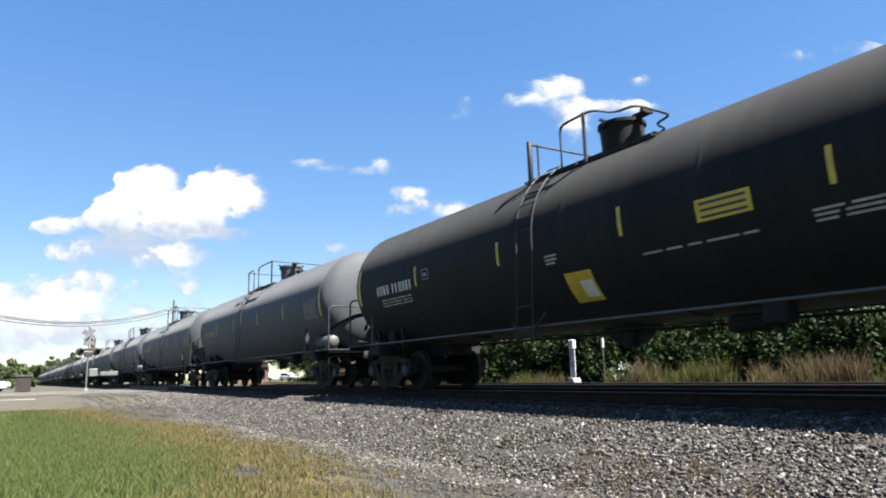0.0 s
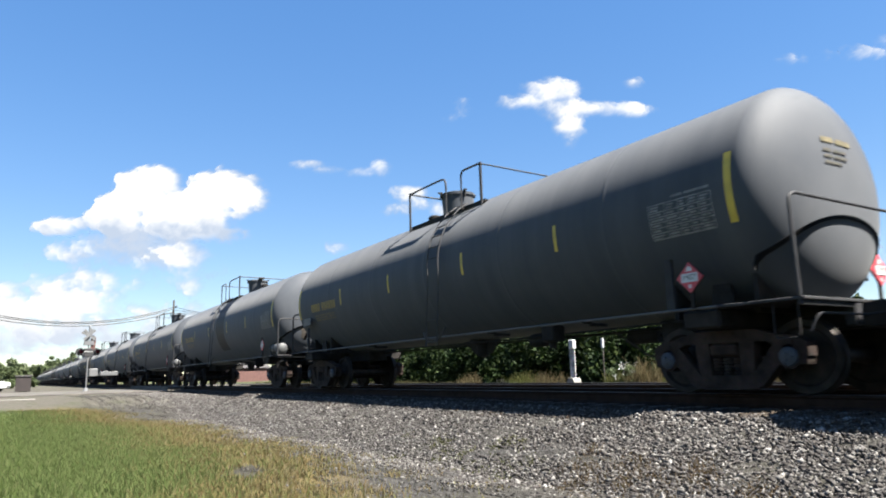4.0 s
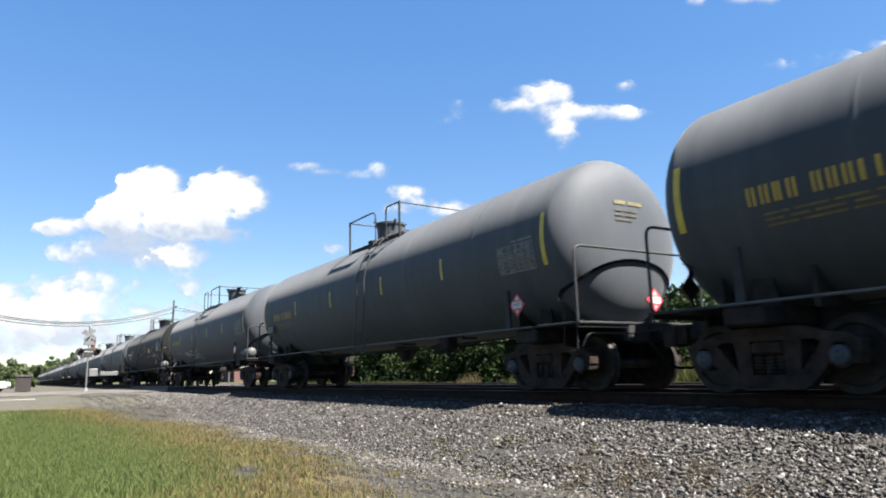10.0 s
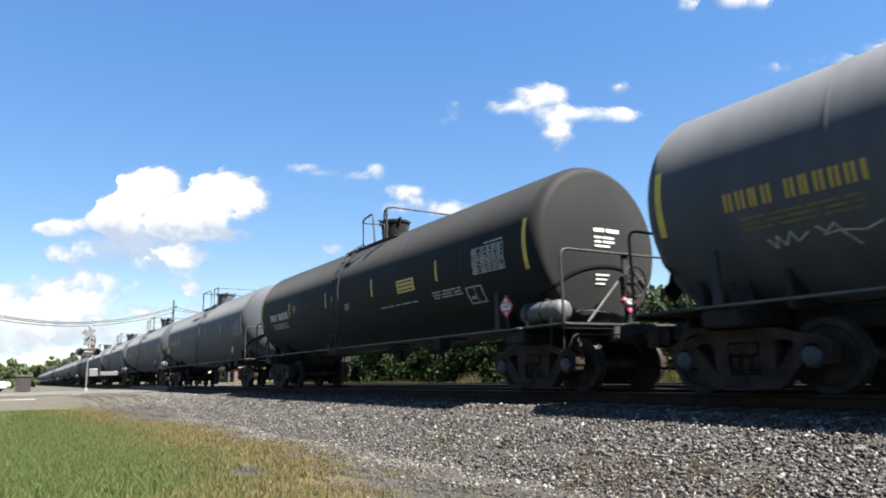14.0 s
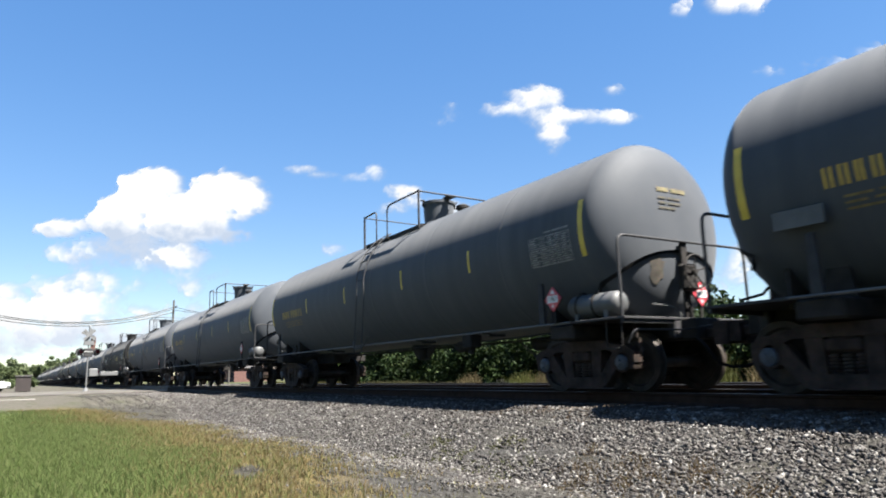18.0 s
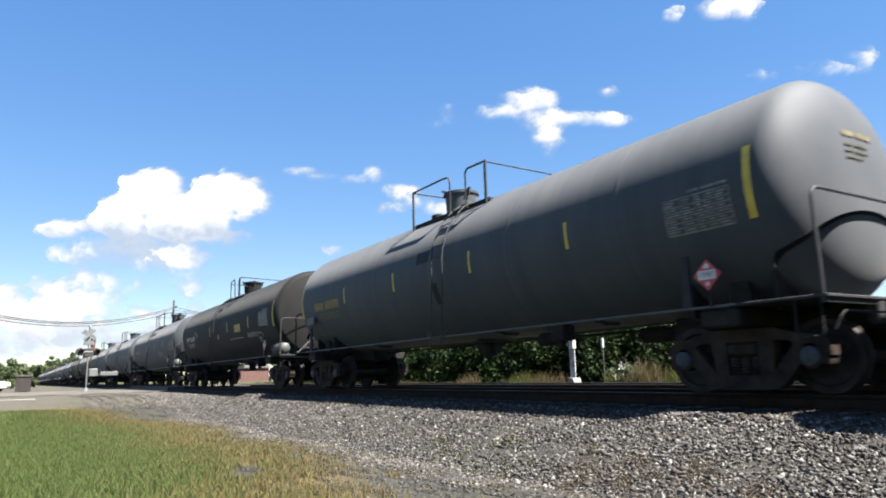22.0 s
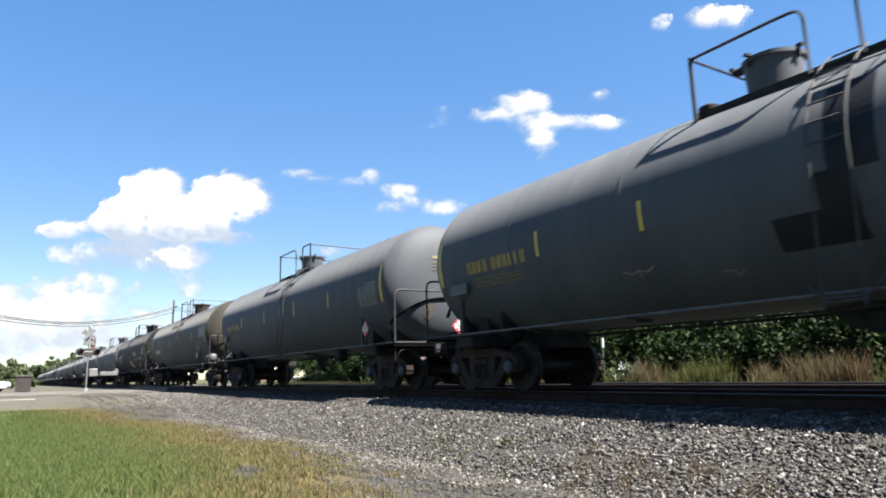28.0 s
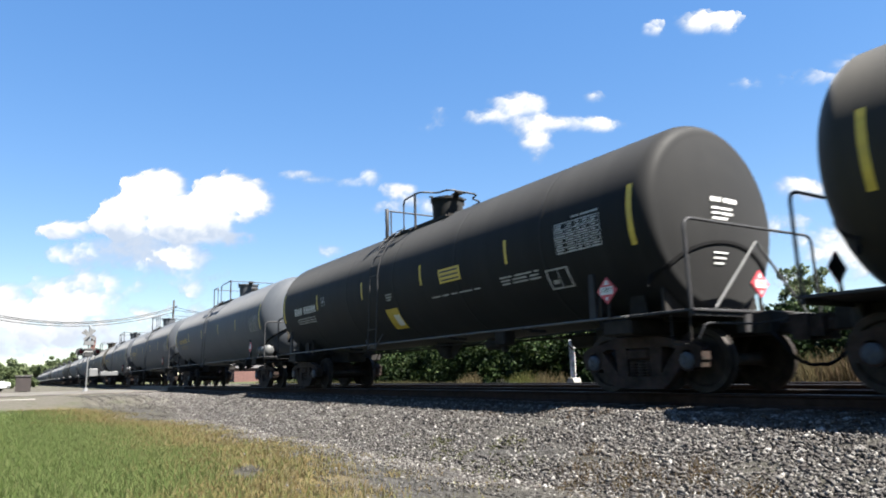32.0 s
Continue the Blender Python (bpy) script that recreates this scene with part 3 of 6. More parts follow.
def manway_of(car, paint, kind, x, turn):
    m = add("manway", "manway_" + kind, manway, paint, car, pose(x, 0, 4.125, 0, 0, turn), smooth=40)
    add("lid", "manway_lid_" + kind, manway_lid, paint, m, smooth=40)
    add("hinge", "lid_hinge", lid_hinge, STEEL, m)
    for k in range(3):
        add("bolt", "lid_bolt", lid_bolt, STEEL, m, pose(0, 0, 0, 0, 0, 75 + k * 95))


def belly(bm):
    """Bottom outlet and its skid in the middle of the tank."""
    lathe(bm, [(0, 0.3), (0.1, 0.3), (0.14, 0.16), (0.4, 0.14), (0.42, 0)], 16, "Z")
    bmesh.ops.transform(bm, matrix=Matrix.Translation((0, 0, TANK_Z - RAD + 0.05)) @ Matrix.Rotation(math.pi, 4, "X"), verts=bm.verts[:])
    prism(bm, [(-0.7, TANK_Z - RAD + 0.02), (0.7, TANK_Z - RAD + 0.02), (0.3, TANK_Z - RAD - 0.3), (-0.3, TANK_Z - RAD - 0.3)], -0.02, 0.02)
    pipe(bm, [(-6.0, 0.2, 1.0), (6.0, 0.2, 1.0)], 0.025, 5)
    pipe(bm, [(-6.0, -0.45, 1.05), (-0.5, -0.45, 1.0), (2.5, -0.5, 1.0), (6.0, -0.45, 1.05)], 0.018, 5)
    rod(bm, (2.2, -0.35, 0.95), (2.75, -0.35, 0.95), 0.13, 10)


def placard_frame(bm):
    s = 0.2
    prism(bm, [(0, -s), (s, 0), (0, s), (-s, 0)], -0.008, 0.008)


def placard_panel(bm):
    prism(bm, [(-0.125, -0.058), (0.125, -0.058), (0.125, 0.058), (-0.125, 0.058)], -0.016, -0.009)


def number_mesh(text, size):
    """Flat figures, standing in x and z, facing -y."""
    if text not in CACHE:
        cu = bpy.data.curves.new("figures", "FONT")
        cu.body, cu.size, cu.align_x, cu.align_y = text, size, "CENTER", "CENTER"
        tmp = bpy.data.objects.new("figures", cu)
        me = bpy.data.meshes.new_from_object(tmp)
        bpy.data.objects.remove(tmp)
        me.transform(Matrix.Translation((0, -0.018, 0)) @ Matrix.Rotation(radians(90), 4, "X"))
        me.materials.clear()
        me.materials.append(BLACK_TEXT)
        CACHE[text] = me
    return CACHE[text]


def placard_back(bm):
    s = 0.21
    prism(bm, [(0, -s), (s, 0), (0, s), (-s, 0)], 0.008, 0.02)


def placard_flame(bm):
    prism(bm, [(-0.05, 0.085), (0.05, 0.085), (0.035, 0.12), (0.0, 0.16), (-0.035, 0.12)], -0.012, -0.009)


def placard_foot(bm):
    prism(bm, [(-0.02, -0.14), (0.02, -0.14), (0.02, -0.09), (-0.02, -0.09)], -0.012, -0.009)


def strip(bm, tall):
    patch(bm, -0.052 if tall else -0.036, 0.052 if tall else 0.036, -24 if tall else -17, 14 if tall else 1, 0.005)


def glyph(kind, w, h):
    """One plain bar of a stencilled number, with its top at 0 degrees."""
    def build(bm):
        wide = (0.84, 0.42, 0.72)[kind]
        patch(bm, 0, w * (0.3 if kind != 1 else wide), -h, 0, 0.005)
        if kind != 1:
            patch(bm, w * (wide - 0.3), w * wide, -h, 0, 0.005)
    return build


def number(car, seed, x, g, size, material, key):
    """A row of block marks; each is a piece of its own."""
    rng = random.Random(seed)
    w, h = 0.155 * size, 11.0 * size
    first = None
    for k in range(11):
        if k != 4:
            sort = rng.choice((0, 0, 0, 1, 2)) if k > 4 else (0, 0, 2, 0)[k]
            m = turned(x, g)
            ob = add("stencil_number" if first is None else "block_mark", "glyph_%d_%s" % (sort, key), glyph(sort, w, h), material, first or car, m if first is None else first.matrix_basis.inverted() @ m,
                     "row of block marks in worn paint" if first is None else "")
            first = first or ob
        x += w * (1.28 if k != 4 else 0.9)


def turned(x, g):
    """Moves lettering along the shell by x and round it by g height marks."""
    return Matrix.Translation((x, 0, TANK_Z)) @ Matrix.Rotation(radians(-0.91 * g), 4, "X") @ Matrix.Translation((0, 0, -TANK_Z))


def text_bars(car, seed, x0, x1, g0, lines, height, lead, material):
    """Small lettering: one bar for each word."""
    rng = random.Random(seed)
    for k in range(lines):
        x, g = x0, g0 - k * lead
        while x < x1 - 0.08:
            w = min(rng.uniform(0.22, 0.5), x1 - x)
            ob = add("stencil_word", "word_%d_%d_%.2f_%s" % (seed, k, x, material.name), lambda bm: patch(bm, x, x + w, g - height, g, 0.005, n=1), material, car)
            x += w + rng.uniform(0.05, 0.1)


def data_panel(bm):
    """Stencilled table: a ruled grid with short bars in its cells."""
    rng = random.Random(4)
    cols = (5.92, 6.2, 6.42, 6.58, 6.74, 6.94)
    rows = (8.0, 3.5, 0.5, -2.5, -5.5, -8.5, -12.0)
    for g in rows:
        patch(bm, cols[0], cols[-1], g - 0.35, g + 0.35, 0.005, n=1)
    for x in cols:
        patch(bm, x - 0.007, x + 0.007, rows[-1], rows[0], 0.0055)
    for hi, lo in zip(rows, rows[1:]):
        for xa, xb in zip(cols, cols[1:]):
            for k in range(1 if hi - lo < 3.2 else 2):
                top = hi - 0.9 - k * 1.7
                w = (xb - xa - 0.05) * rng.uniform(0.55, 1.0)
                patch(bm, xa + 0.025, xa + 0.025 + w, top - 1.15, top, 0.0045, n=1)
    for xa, xb in ((6.32, 6.5), (6.53, 6.92)):
        patch(bm, xa, xb, 10.0, 11.4, 0.0045, n=1)


def yellow_box(bm):
    patch(bm, 2.62, 3.42, -20, -8, 0.005)


def yellow_box_line(k):
    return lambda bm: patch(bm, 2.68, 3.36, -18.5 + k * 3.6, -17 + k * 3.6, 0.007, n=1)


def yellow_diamond(bm):
    patch(bm, -0.15, 0.46, -57, -33, 0.005, slant=0.03)


def square_stencil(bm):
    for a, b, c, d in ((5.35, 5.9, -29, -27.8), (5.35, 5.9, -43, -41.8), (5.35, 5.39, -43, -28), (5.86, 5.9, -43, -28), (5.63, 5.65, -43, -28), (5.45, 5.6, -39, -36)):
        patch(bm, a, b, c, d, 0.005)


def yellow_diamond_white(bm):
    patch(bm, 0.15, 0.42, -53, -40, 0.007, slant=0.01)


def boxed_mark(bm):
    for a, b, c, d in ((-4.5, -4.24, -4, -3.4), (-4.5, -4.24, -13, -12.4), (-4.5, -4.48, -13, -3.4), (-4.26, -4.24, -13, -3.4), (-4.42, -4.32, -10, -7)):
        patch(bm, a, b, c, d, 0.005)


def black_band(bm):
    """Repainted black band over the shell, right of the ladder."""
    patch(bm, -0.3, 1.05, -15, 96, 0.003, n=24)


def black_panel(bm):
    """Glossier black square below the band, on the same plates."""
    patch(bm, -0.24, 0.99, -49, -15.5, 0.003, n=10)


def streak_mark(bm):
    patch(bm, -1.46, -1.38, -16, 12, 0.003, n=8)


def tall_patch(bm):
    patch(bm, 0.36, 0.9, -12, 34, 0.003, n=12)


def mid_patch(bm):
    patch(bm, 0.2, 0.62, -31, -10, 0.003, n=6)


def low_patch(bm):
    patch(bm, -0.4, 0.6, -45, -27, 0.003, n=6)


def small_patch(bm):
    patch(bm, -0.6, -0.06, 2, 13, 0.003, n=5)


def drip_patch(bm):
    patch(bm, -0.02, 0.2, -38, -18, 0.003, n=5)


def scrawl(strokes, width=0.03):
    """Spray-painted strokes: each a run of (x, degrees)."""
    def build(bm):
        for run in strokes:
            for (xa, ga), (xb, gb) in zip(run, run[1:]):
                r = RAD + 0.005
                ga, gb = belt(ga), belt(gb)
                d = Vector((xb - xa, (gb - ga) * RAD * math.pi / 180))
                if d.length < 1e-6:
                    continue
                nrm = Vector((-d.y, d.x)).normalized() * width / 2
                vs = []
                for x, g, s in ((xa, ga, 1), (xb, gb, 1), (xb, gb, -1), (xa, ga, -1)):
                    a = radians(g) + s * nrm.y / RAD
                    vs.append(bm.verts.new((x + s * nrm.x, -r * math.cos(a), TANK_Z + r * math.sin(a))))
                bm.faces.new(vs)
    return build


# how far the top fittings of some cars stand from their usual place, and where the small strips sit
FITTING_SHIFT = {4: 0.08, 6: 0.1, 9: 0.2, 10: 0.28, 11: -0.1, 14: -0.1, 15: -0.1, 16: 0.3}
STRIPS = {"grey": (4.3, 1.5, -1.7, -4.55), "black": (4.4, 1.3, -1.72, -4.8), "olive": (4.31, 1.29, -1.72, -4.7)}
STRIPS_OF = {1: (4.3, 1.45, -1.84, -4.6), 9: (4.4, 1.61, -1.63, -4.5), 10: (4.45, 1.65, -1.5, -4.51), 14: (4.3, 1.5, -2.29, -4.59), 15: (4.23, 1.38, -1.72, -4.6)}
CARS = []
WHEELSETS = {"front": [], "rear": []}


def truck(car, x, near):
    tr = add("truck", "truck_bolster", bolster, IRON, car, pose(x, 0, 0), smooth=40)
    for y, turn in ((-1.02, 0), (1.02, 180)):
        add("side_frame", "side_frame", side_frame, IRON, tr, pose(0, y, 0, 0, 0, turn))
        if near:
            for sx in (-0.15, 0.15):
                add("spring", "spring", spring, IRON, tr, pose(sx, y, 0))
            add("spring", "spring_dusty", spring, WHEEL, tr, pose(0, y, 0), "dusty coil spring")
    for which, dx in (("front", 0.889), ("rear", -0.889)):
        ws = add("wheelset", "wheelset", wheelset, WHEEL, tr, pose(dx, 0, 0.457), smooth=35)
        WHEELSETS[which].append(ws)
        if near:
            add("bearing_cap", "bearing_cap", bearing_cap, CAP_BLUE, tr, pose(dx, 0, 0.457), "worn bluish bearing cap", 40)
            add("bearing_cap", "bearing_cap", bearing_cap, CAP_BLUE, tr, pose(dx, 0, 0.457, 0, 0, 180), "worn bluish bearing cap", 40)
    return tr


def placard(car, m):
    f = add("placard", "placard_frame", placard_frame, RED, car, m, "red diamond-shaped hazard placard")
    add("placard_panel", "placard_panel", placard_panel, WHITE, f, Matrix())
    add("placard_back", "placard_back", placard_back, STEEL, f, Matrix())
    figures = new("placard_number", number_mesh("1987", 0.105))
    figures.parent = f
    figures["label"] = "black figures 1987"
    add("flame_symbol", "placard_flame", placard_flame, WHITE, f, Matrix())
    add("class_mark", "placard_foot", placard_foot, WHITE, f, Matrix())
    rod_m = m @ Matrix.Translation((0, 0.02, -0.35))
    add("placard_stand", "placard_stand", lambda bm: box(bm, -0.025, 0.025, -0.01, 0.015, -0.05, 0.4), STEEL, car, rod_m)


def tank_car(i, kind="grey", near=True, marks=(), text=0, flip=False, brake=True):
    """One tank car, its middle at the origin, running to +x."""
    car = new("tank_car")
    paint = {"grey": GREY_TANK, "black": BLACK_TANK, "olive": OLIVE_TANK}[kind]
    label = {"grey": "weathered grey tank car with yellow strips and end handrails",
             "black": "glossy black tank car with white stencils and yellow strips",
             "olive": "dirty olive-brown tank car with white stencils"}[kind]
    if "band" in marks:
        label = "weathered grey tank car with a black repainted band"
    if "graffiti" in marks or "swirl" in marks:
        label = "weathered grey tank car with white spray-painted scrawl"
    tagged(car, label, "tank car", "tank cars of the train")
    front, rear = SHELL[kind]
    add("tank", "tank_" + kind, lambda bm: tank_shell(bm, kind), paint, car, smooth=50)
    for s in (1, -1):
        m = Matrix() if s > 0 else pose(0, 0, 0, 0, 0, 180)
        add("stub_sill", "stub_sill", stub_sill, STEEL, car, m)
        add("end_deck", "end_deck", end_deck, DECK, car, m)
        add("body_bolster", "body_bolster", body_bolster, STEEL, car, m)
        for dx in (-0.7, 0.55):
            add("saddle", "saddle", saddle, STEEL, car, m @ pose(TRUCK_X + dx, 0, 0))
        add("coupler", "coupler", coupler, IRON, car, m)
        add("end_handrail", "end_handrail", end_handrail, RAIL_PIPE, car, m, smooth=50)
        if near:
            add("side_step", "side_step", side_step, STEEL, car, m, smooth=50)
            add("uncoupling_lever", "uncoupling_lever", uncoupling_lever, RAIL_PIPE, car, m, smooth=50)
            add("brake_rod", "brake_rod", brake_rod, IRON, car, m, smooth=50)
            add("air_hose", "air_hose", air_hose, ARC_BLACK, car, m, "black rubber air hose", 50)
            add("head_arc", "head_brace_" + kind, lambda bm: head_brace(bm, kind), ARC_BLACK, car, m @ pose((front if s > 0 else rear) - RIM, 0, 0), smooth=50)
        truck(car, s * TRUCK_X, near)
        add("side_rail", "side_rail", side_rail, SIDE_PIPE, car, m, smooth=50)
    # style of the top fittings, and which end carries the hand brake
    turn = 180 if flip else 0
    spin = pose(0, 0, 0, 0, 0, turn)
    if kind == "black":
        for rz in (0, 180):
            add("walkway", "grating", grating, STEEL, car, pose(0.2, 0, 0, 0, 0, rz))
        if flip:
            fittings = (("hoop_rail", hoop_rail), ("hoop_cross", hoop_cross), ("hoop_bent", hoop_bent), ("hoop_stay", hoop_stay))
        else:
            fittings = (("wavy_post", wavy_post), ("wavy_rail", wavy_rail), ("wavy_stub", wavy_stub), ("wavy_cross", wavy_cross), ("wavy_stay", wavy_stay))
        for title, fn in fittings:
            add("guard_rail", title, fn, RAIL_PIPE, car, smooth=50)
        manway_of(car, paint, kind, -0.25 if flip else 0.13, turn)
        if near:
            ladder(car, -1.03, RAIL_PIPE)
    else:
        dx = FITTING_SHIFT.get(i, 0.0) + (-0.15 if flip else 0.0)
        for rz in (0, 180):
            add("walkway", "grating", grating, STEEL, car, pose(dx, 0, 0, 0, 0, rz) @ Matrix.Diagonal((-1 if flip != (rz == 180) else 1, 1, 1, 1)))
            w = pose(dx, 0, 0, 0, 0, rz + turn)
            if rz == 0:
                for title, fn in (("guard_short", guard_short), ("guard_long", guard_long), ("guard_cross", guard_cross), ("guard_low", guard_cross_low)):
                    add("guard_rail", title, fn, RAIL_PIPE, car, w @ Matrix.Diagonal((1, -1 if flip else 1, 1, 1)), smooth=50)
            if near:
                add("kick_pipe", "kick_pipe", kick_pipe, RAIL_PIPE, car, w, smooth=50)
        manway_of(car, paint, kind, dx + (-0.7 if flip else 0.7), turn)
        if near:
            add("valve", "valve", valve, STEEL, car, pose(dx + (-1.8 if flip else 1.8), 0, 4.14), smooth=40)
            ladder(car, dx + (0.48 if flip else -0.82))
    if near:
        add("outlet_skid", "belly", belly, STEEL, car, smooth=40)
        add("brake_cylinder", "brake_cylinder", brake_cylinder, STEEL, car, smooth=40)
        add("control_valve", "control_valve", control_valve, STEEL, car, smooth=40)
        for x in (-4.8, -2.6, 2.4, 4.9):
            add("rail_stanchion", "rail_stanchion", rail_stanchion, STEEL, car, pose(x, 0, 0))
        bm_ = pose(0, -0.18, 0) if brake else pose(0, 0.18, 0, 0, 0, 180)
        add("brake_stand", "brake_stand", brake_stand, STEEL, car, bm_)
        add("brake_wheel", "brake_wheel", brake_wheel, STEEL, car, bm_, smooth=50)
        add("brake_chain", "chain", chain, IRON, car, bm_)
        if not brake:
            add("brake_housing", "brake_housing", brake_housing, STEEL, car, bm_, "dark boxy brake housing on the end deck", 40)
        add("deck_pipe", "deck_pipe", deck_pipe, RESERVOIR, car, bm_, smooth=50)
        if kind != "grey":
            for y in (-0.95, 1.25):
                add("brace", "brace_%.1f" % y, lambda bm: rod(bm, (POST_X - 0.06, 0.15, 2.15), (POST_X - 0.05, y, 1.14), 0.02, 6), RESERVOIR, car, smooth=50)
        for x in (-6.92, 6.55):
            add("bracket_post", "bracket_post", bracket_post, DECK, car, pose(x, 0, 0))
        if not brake and kind == "grey":
            add("badge_plate", "brake_plate", brake_plate, RESERVOIR, car, pose(-7.05, 0.06, 2.0))
        placard(car, pose(6.95 if kind != "olive" else 6.3, -1.64, 1.5))
        placard(car, pose(POST_X + 0.06, 0.22 if kind == "grey" else -0.05, 1.5, 0, 0, 90))
        if brake or kind != "grey":
            placard(car, pose(-POST_X - 0.06, -0.6, 1.5, 0, 0, -90))
    rs = add("reservoir", "reservoir", reservoir, RESERVOIR, car, (Matrix() if brake else pose(0, 0, 0, 0, 0, 180)) @ pose(7.56, -1.27, 1.35), "weathered pale air reservoir", 40)
    for x in (-0.3, 0.06):
        add("strap", "strap", strap_ring, STEEL, rs, pose(x, 0, 0), smooth=40)
    for x in {"grey": (7.56, -7.72), "black": (7.39, -7.72), "olive": (7.14, -7.45)}[kind]:
        add("reflective_strip", "strip_tall", lambda bm: strip(bm, True), YELLOW, car, pose(x, 0, 0), "tall yellow reflective strip")
    for x in STRIPS_OF.get(i, STRIPS[kind]):
        add("reflective_strip", "strip_small", lambda bm: strip(bm, False), YELLOW, car, pose(x, 0, 0), "small yellow reflective strip")
    if near:
        col = YELLOW_TEXT if kind == "grey" else WHITE_TEXT
        number(car, text, -6.72 if kind != "olive" else -6.45, {"grey": -9, "black": -9, "olive": -19}[kind], 0.86 if kind == "grey" else 0.84, col, kind)
        text_bars(car, 7, -6.55, -5.1, -23, 3, 1.2, 2.9, LINE_TEXT if kind == "grey" else GREY_TEXT)
        if kind == "black":
            add("data_panel", "panel_black", data_panel, GREY_TEXT, car, turned(-0.16, -7.0), "grey stencilled table")
            shift = pose({12: -0.16, 17: -0.56}.get(i, 0.0), 0, 0)
            yb = add("yellow_label", "yellow_box", yellow_box, YELLOW, car, shift, "yellow rectangular label")
            for k in range(3):
                add("label_bar", "yellow_box_line_%d" % k, yellow_box_line(k), BLACK_TEXT, yb)
            if i in (0, 17):
                slanted = add("yellow_label", "yellow_diamond", yellow_diamond, YELLOW, car, shift, "faded yellow slanted label")
                add("label_field", "yellow_diamond_white", yellow_diamond_white, WHITE_TEXT, slanted, label="white lower field")
            add("square_stencil", "square_stencil", square_stencil, GREY_TEXT, car)
            add("square_stencil", "boxed_mark", boxed_mark, GREY_TEXT, car)
            text_bars(car, 9, 1.6, 3.4, -30, 1, 1.3, 3, GREY_TEXT)
            text_bars(car, 11, 4.1, 5.2, -26, 3, 1.3, 2.6, GREY_TEXT)
            text_bars(car, 12, -0.45, -0.15, -18, 3, 1.4, 2.6, GREY_TEXT)
        elif kind == "grey":
            add("data_panel", "panel_grey", data_panel, LINE_GREY, car, turned(0.36, -12.5), "faded grey stencilled table")
        else:
            add("data_panel", "panel_olive", data_panel, GREY_TEXT, car, label="grey stencilled table")
            add("square_stencil", "square_stencil", square_stencil, GREY_TEXT, car, pose(-0.26, 0, 0))
            add("graffiti", "chalk", scrawl(CHALK, 0.03), LINE_GREY, car, label="faint grey chalk scrawl")
        side, up, size = (-0.52, 0.18, 0.85) if kind == "grey" else (-0.42, -0.16, 0.8)
        for y, w, z, h in HEAD_WORDS[:7 if kind == "grey" else 10]:
            add("head_stencil", "head_word_%.2f_%.2f_%s" % (y, z, kind), head_word(y * size + side, w * size, TANK_Z + z * size + up, h * size, kind), col if kind != "grey" else HEAD_TEXT if h > 0.08 else HEAD_LINES, car, pose(front - RIM, 0, 0))
        if kind == "grey" and i % 3 == 0:
            add("rust_stain", "rust_stain", rust_stain, RUST, car, pose(front - RIM, 0, 0), label="brown rust stain on the head")
    if "band" in marks:
        add("black_band", "black_band", black_band, PATCH, car, label="black repainted band")
        add("black_patch", "black_panel", black_panel, PATCH, car, label="square black patch below the band")
        add("black_patch", "streak_mark", streak_mark, PATCH, car, label="narrow black mark beside the ladder")
    if "patches" in marks:
        for title, fn in (("tall_patch", tall_patch), ("mid_patch", mid_patch), ("low_patch", low_patch)):
            add("black_patch", title, fn, PATCH, car, label="black repainted patch by the ladder")
        add("graffiti", "smudge", scrawl(SMUDGE, 0.03), LINE_GREY, car, label="faint white spray-painted smudge")
    if "drips" in marks:
        for title, fn in (("small_patch", small_patch), ("drip_patch", drip_patch)):
            add("black_patch", title, fn, PATCH, car, label="small black patch by the ladder")
    if "graffiti" in marks:
        add("graffiti", "graffiti", scrawl(GRAFFITI, 0.04), WHITE_TEXT, car, label="white spray-painted letters")
        add("graffiti", "scribble", scrawl(SCRIBBLE, 0.025), GREY_TEXT, car, label="faint grey spray-painted scribble")
    if "swirl" in marks:
        add("graffiti", "swirl", scrawl(SWIRL, 0.03), GREY_TEXT, car, label="white spray-painted scrawl")
    CARS.append((car, i))
    return car


def head_word(y, w, z, h, kind):
    """One word of the lettering on the head that leads."""
    def build(bm):
        vs = []
        for yy, zz in ((y, z), (y + w, z), (y + w, z + h), (y, z + h)):
            vs.append(bm.verts.new((RIM + head_x(math.hypot(yy, zz - TANK_Z), kind) + 0.014, yy, zz)))
        bm.faces.new(vs)
    return build


def rust_stain(bm):
    """Ragged stain on the lower half of the head."""
    rng = random.Random(8)
    y0, z0 = -0.5, TANK_Z - 0.72
    ring = []
    for k in range(14):
        a = k / 14 * math.tau
        r = rng.uniform(0.6, 1.0)
        y, z = y0 + 0.17 * r * math.cos(a), z0 + 0.3 * r * math.sin(a)
        ring.append(bm.verts.new((RIM + head_x(math.hypot(y, z - TANK_Z)) + 0.006, y, z)))
    bm.faces.new(ring)


HEAD_WORDS = [(0.15, 0.3, 0.46, 0.085), (0.52, 0.42, 0.46, 0.085), (0.15, 0.2, 0.31, 0.045), (0.4, 0.36, 0.31, 0.045), (0.15, 0.2, 0.21, 0.045), (0.4, 0.36, 0.21, 0.045), (0.15, 0.45, 0.11, 0.045),
              (0.15, 0.4, -0.54, 0.035), (0.15, 0.34, -0.64, 0.035), (0.15, 0.28, -0.74, 0.035)]


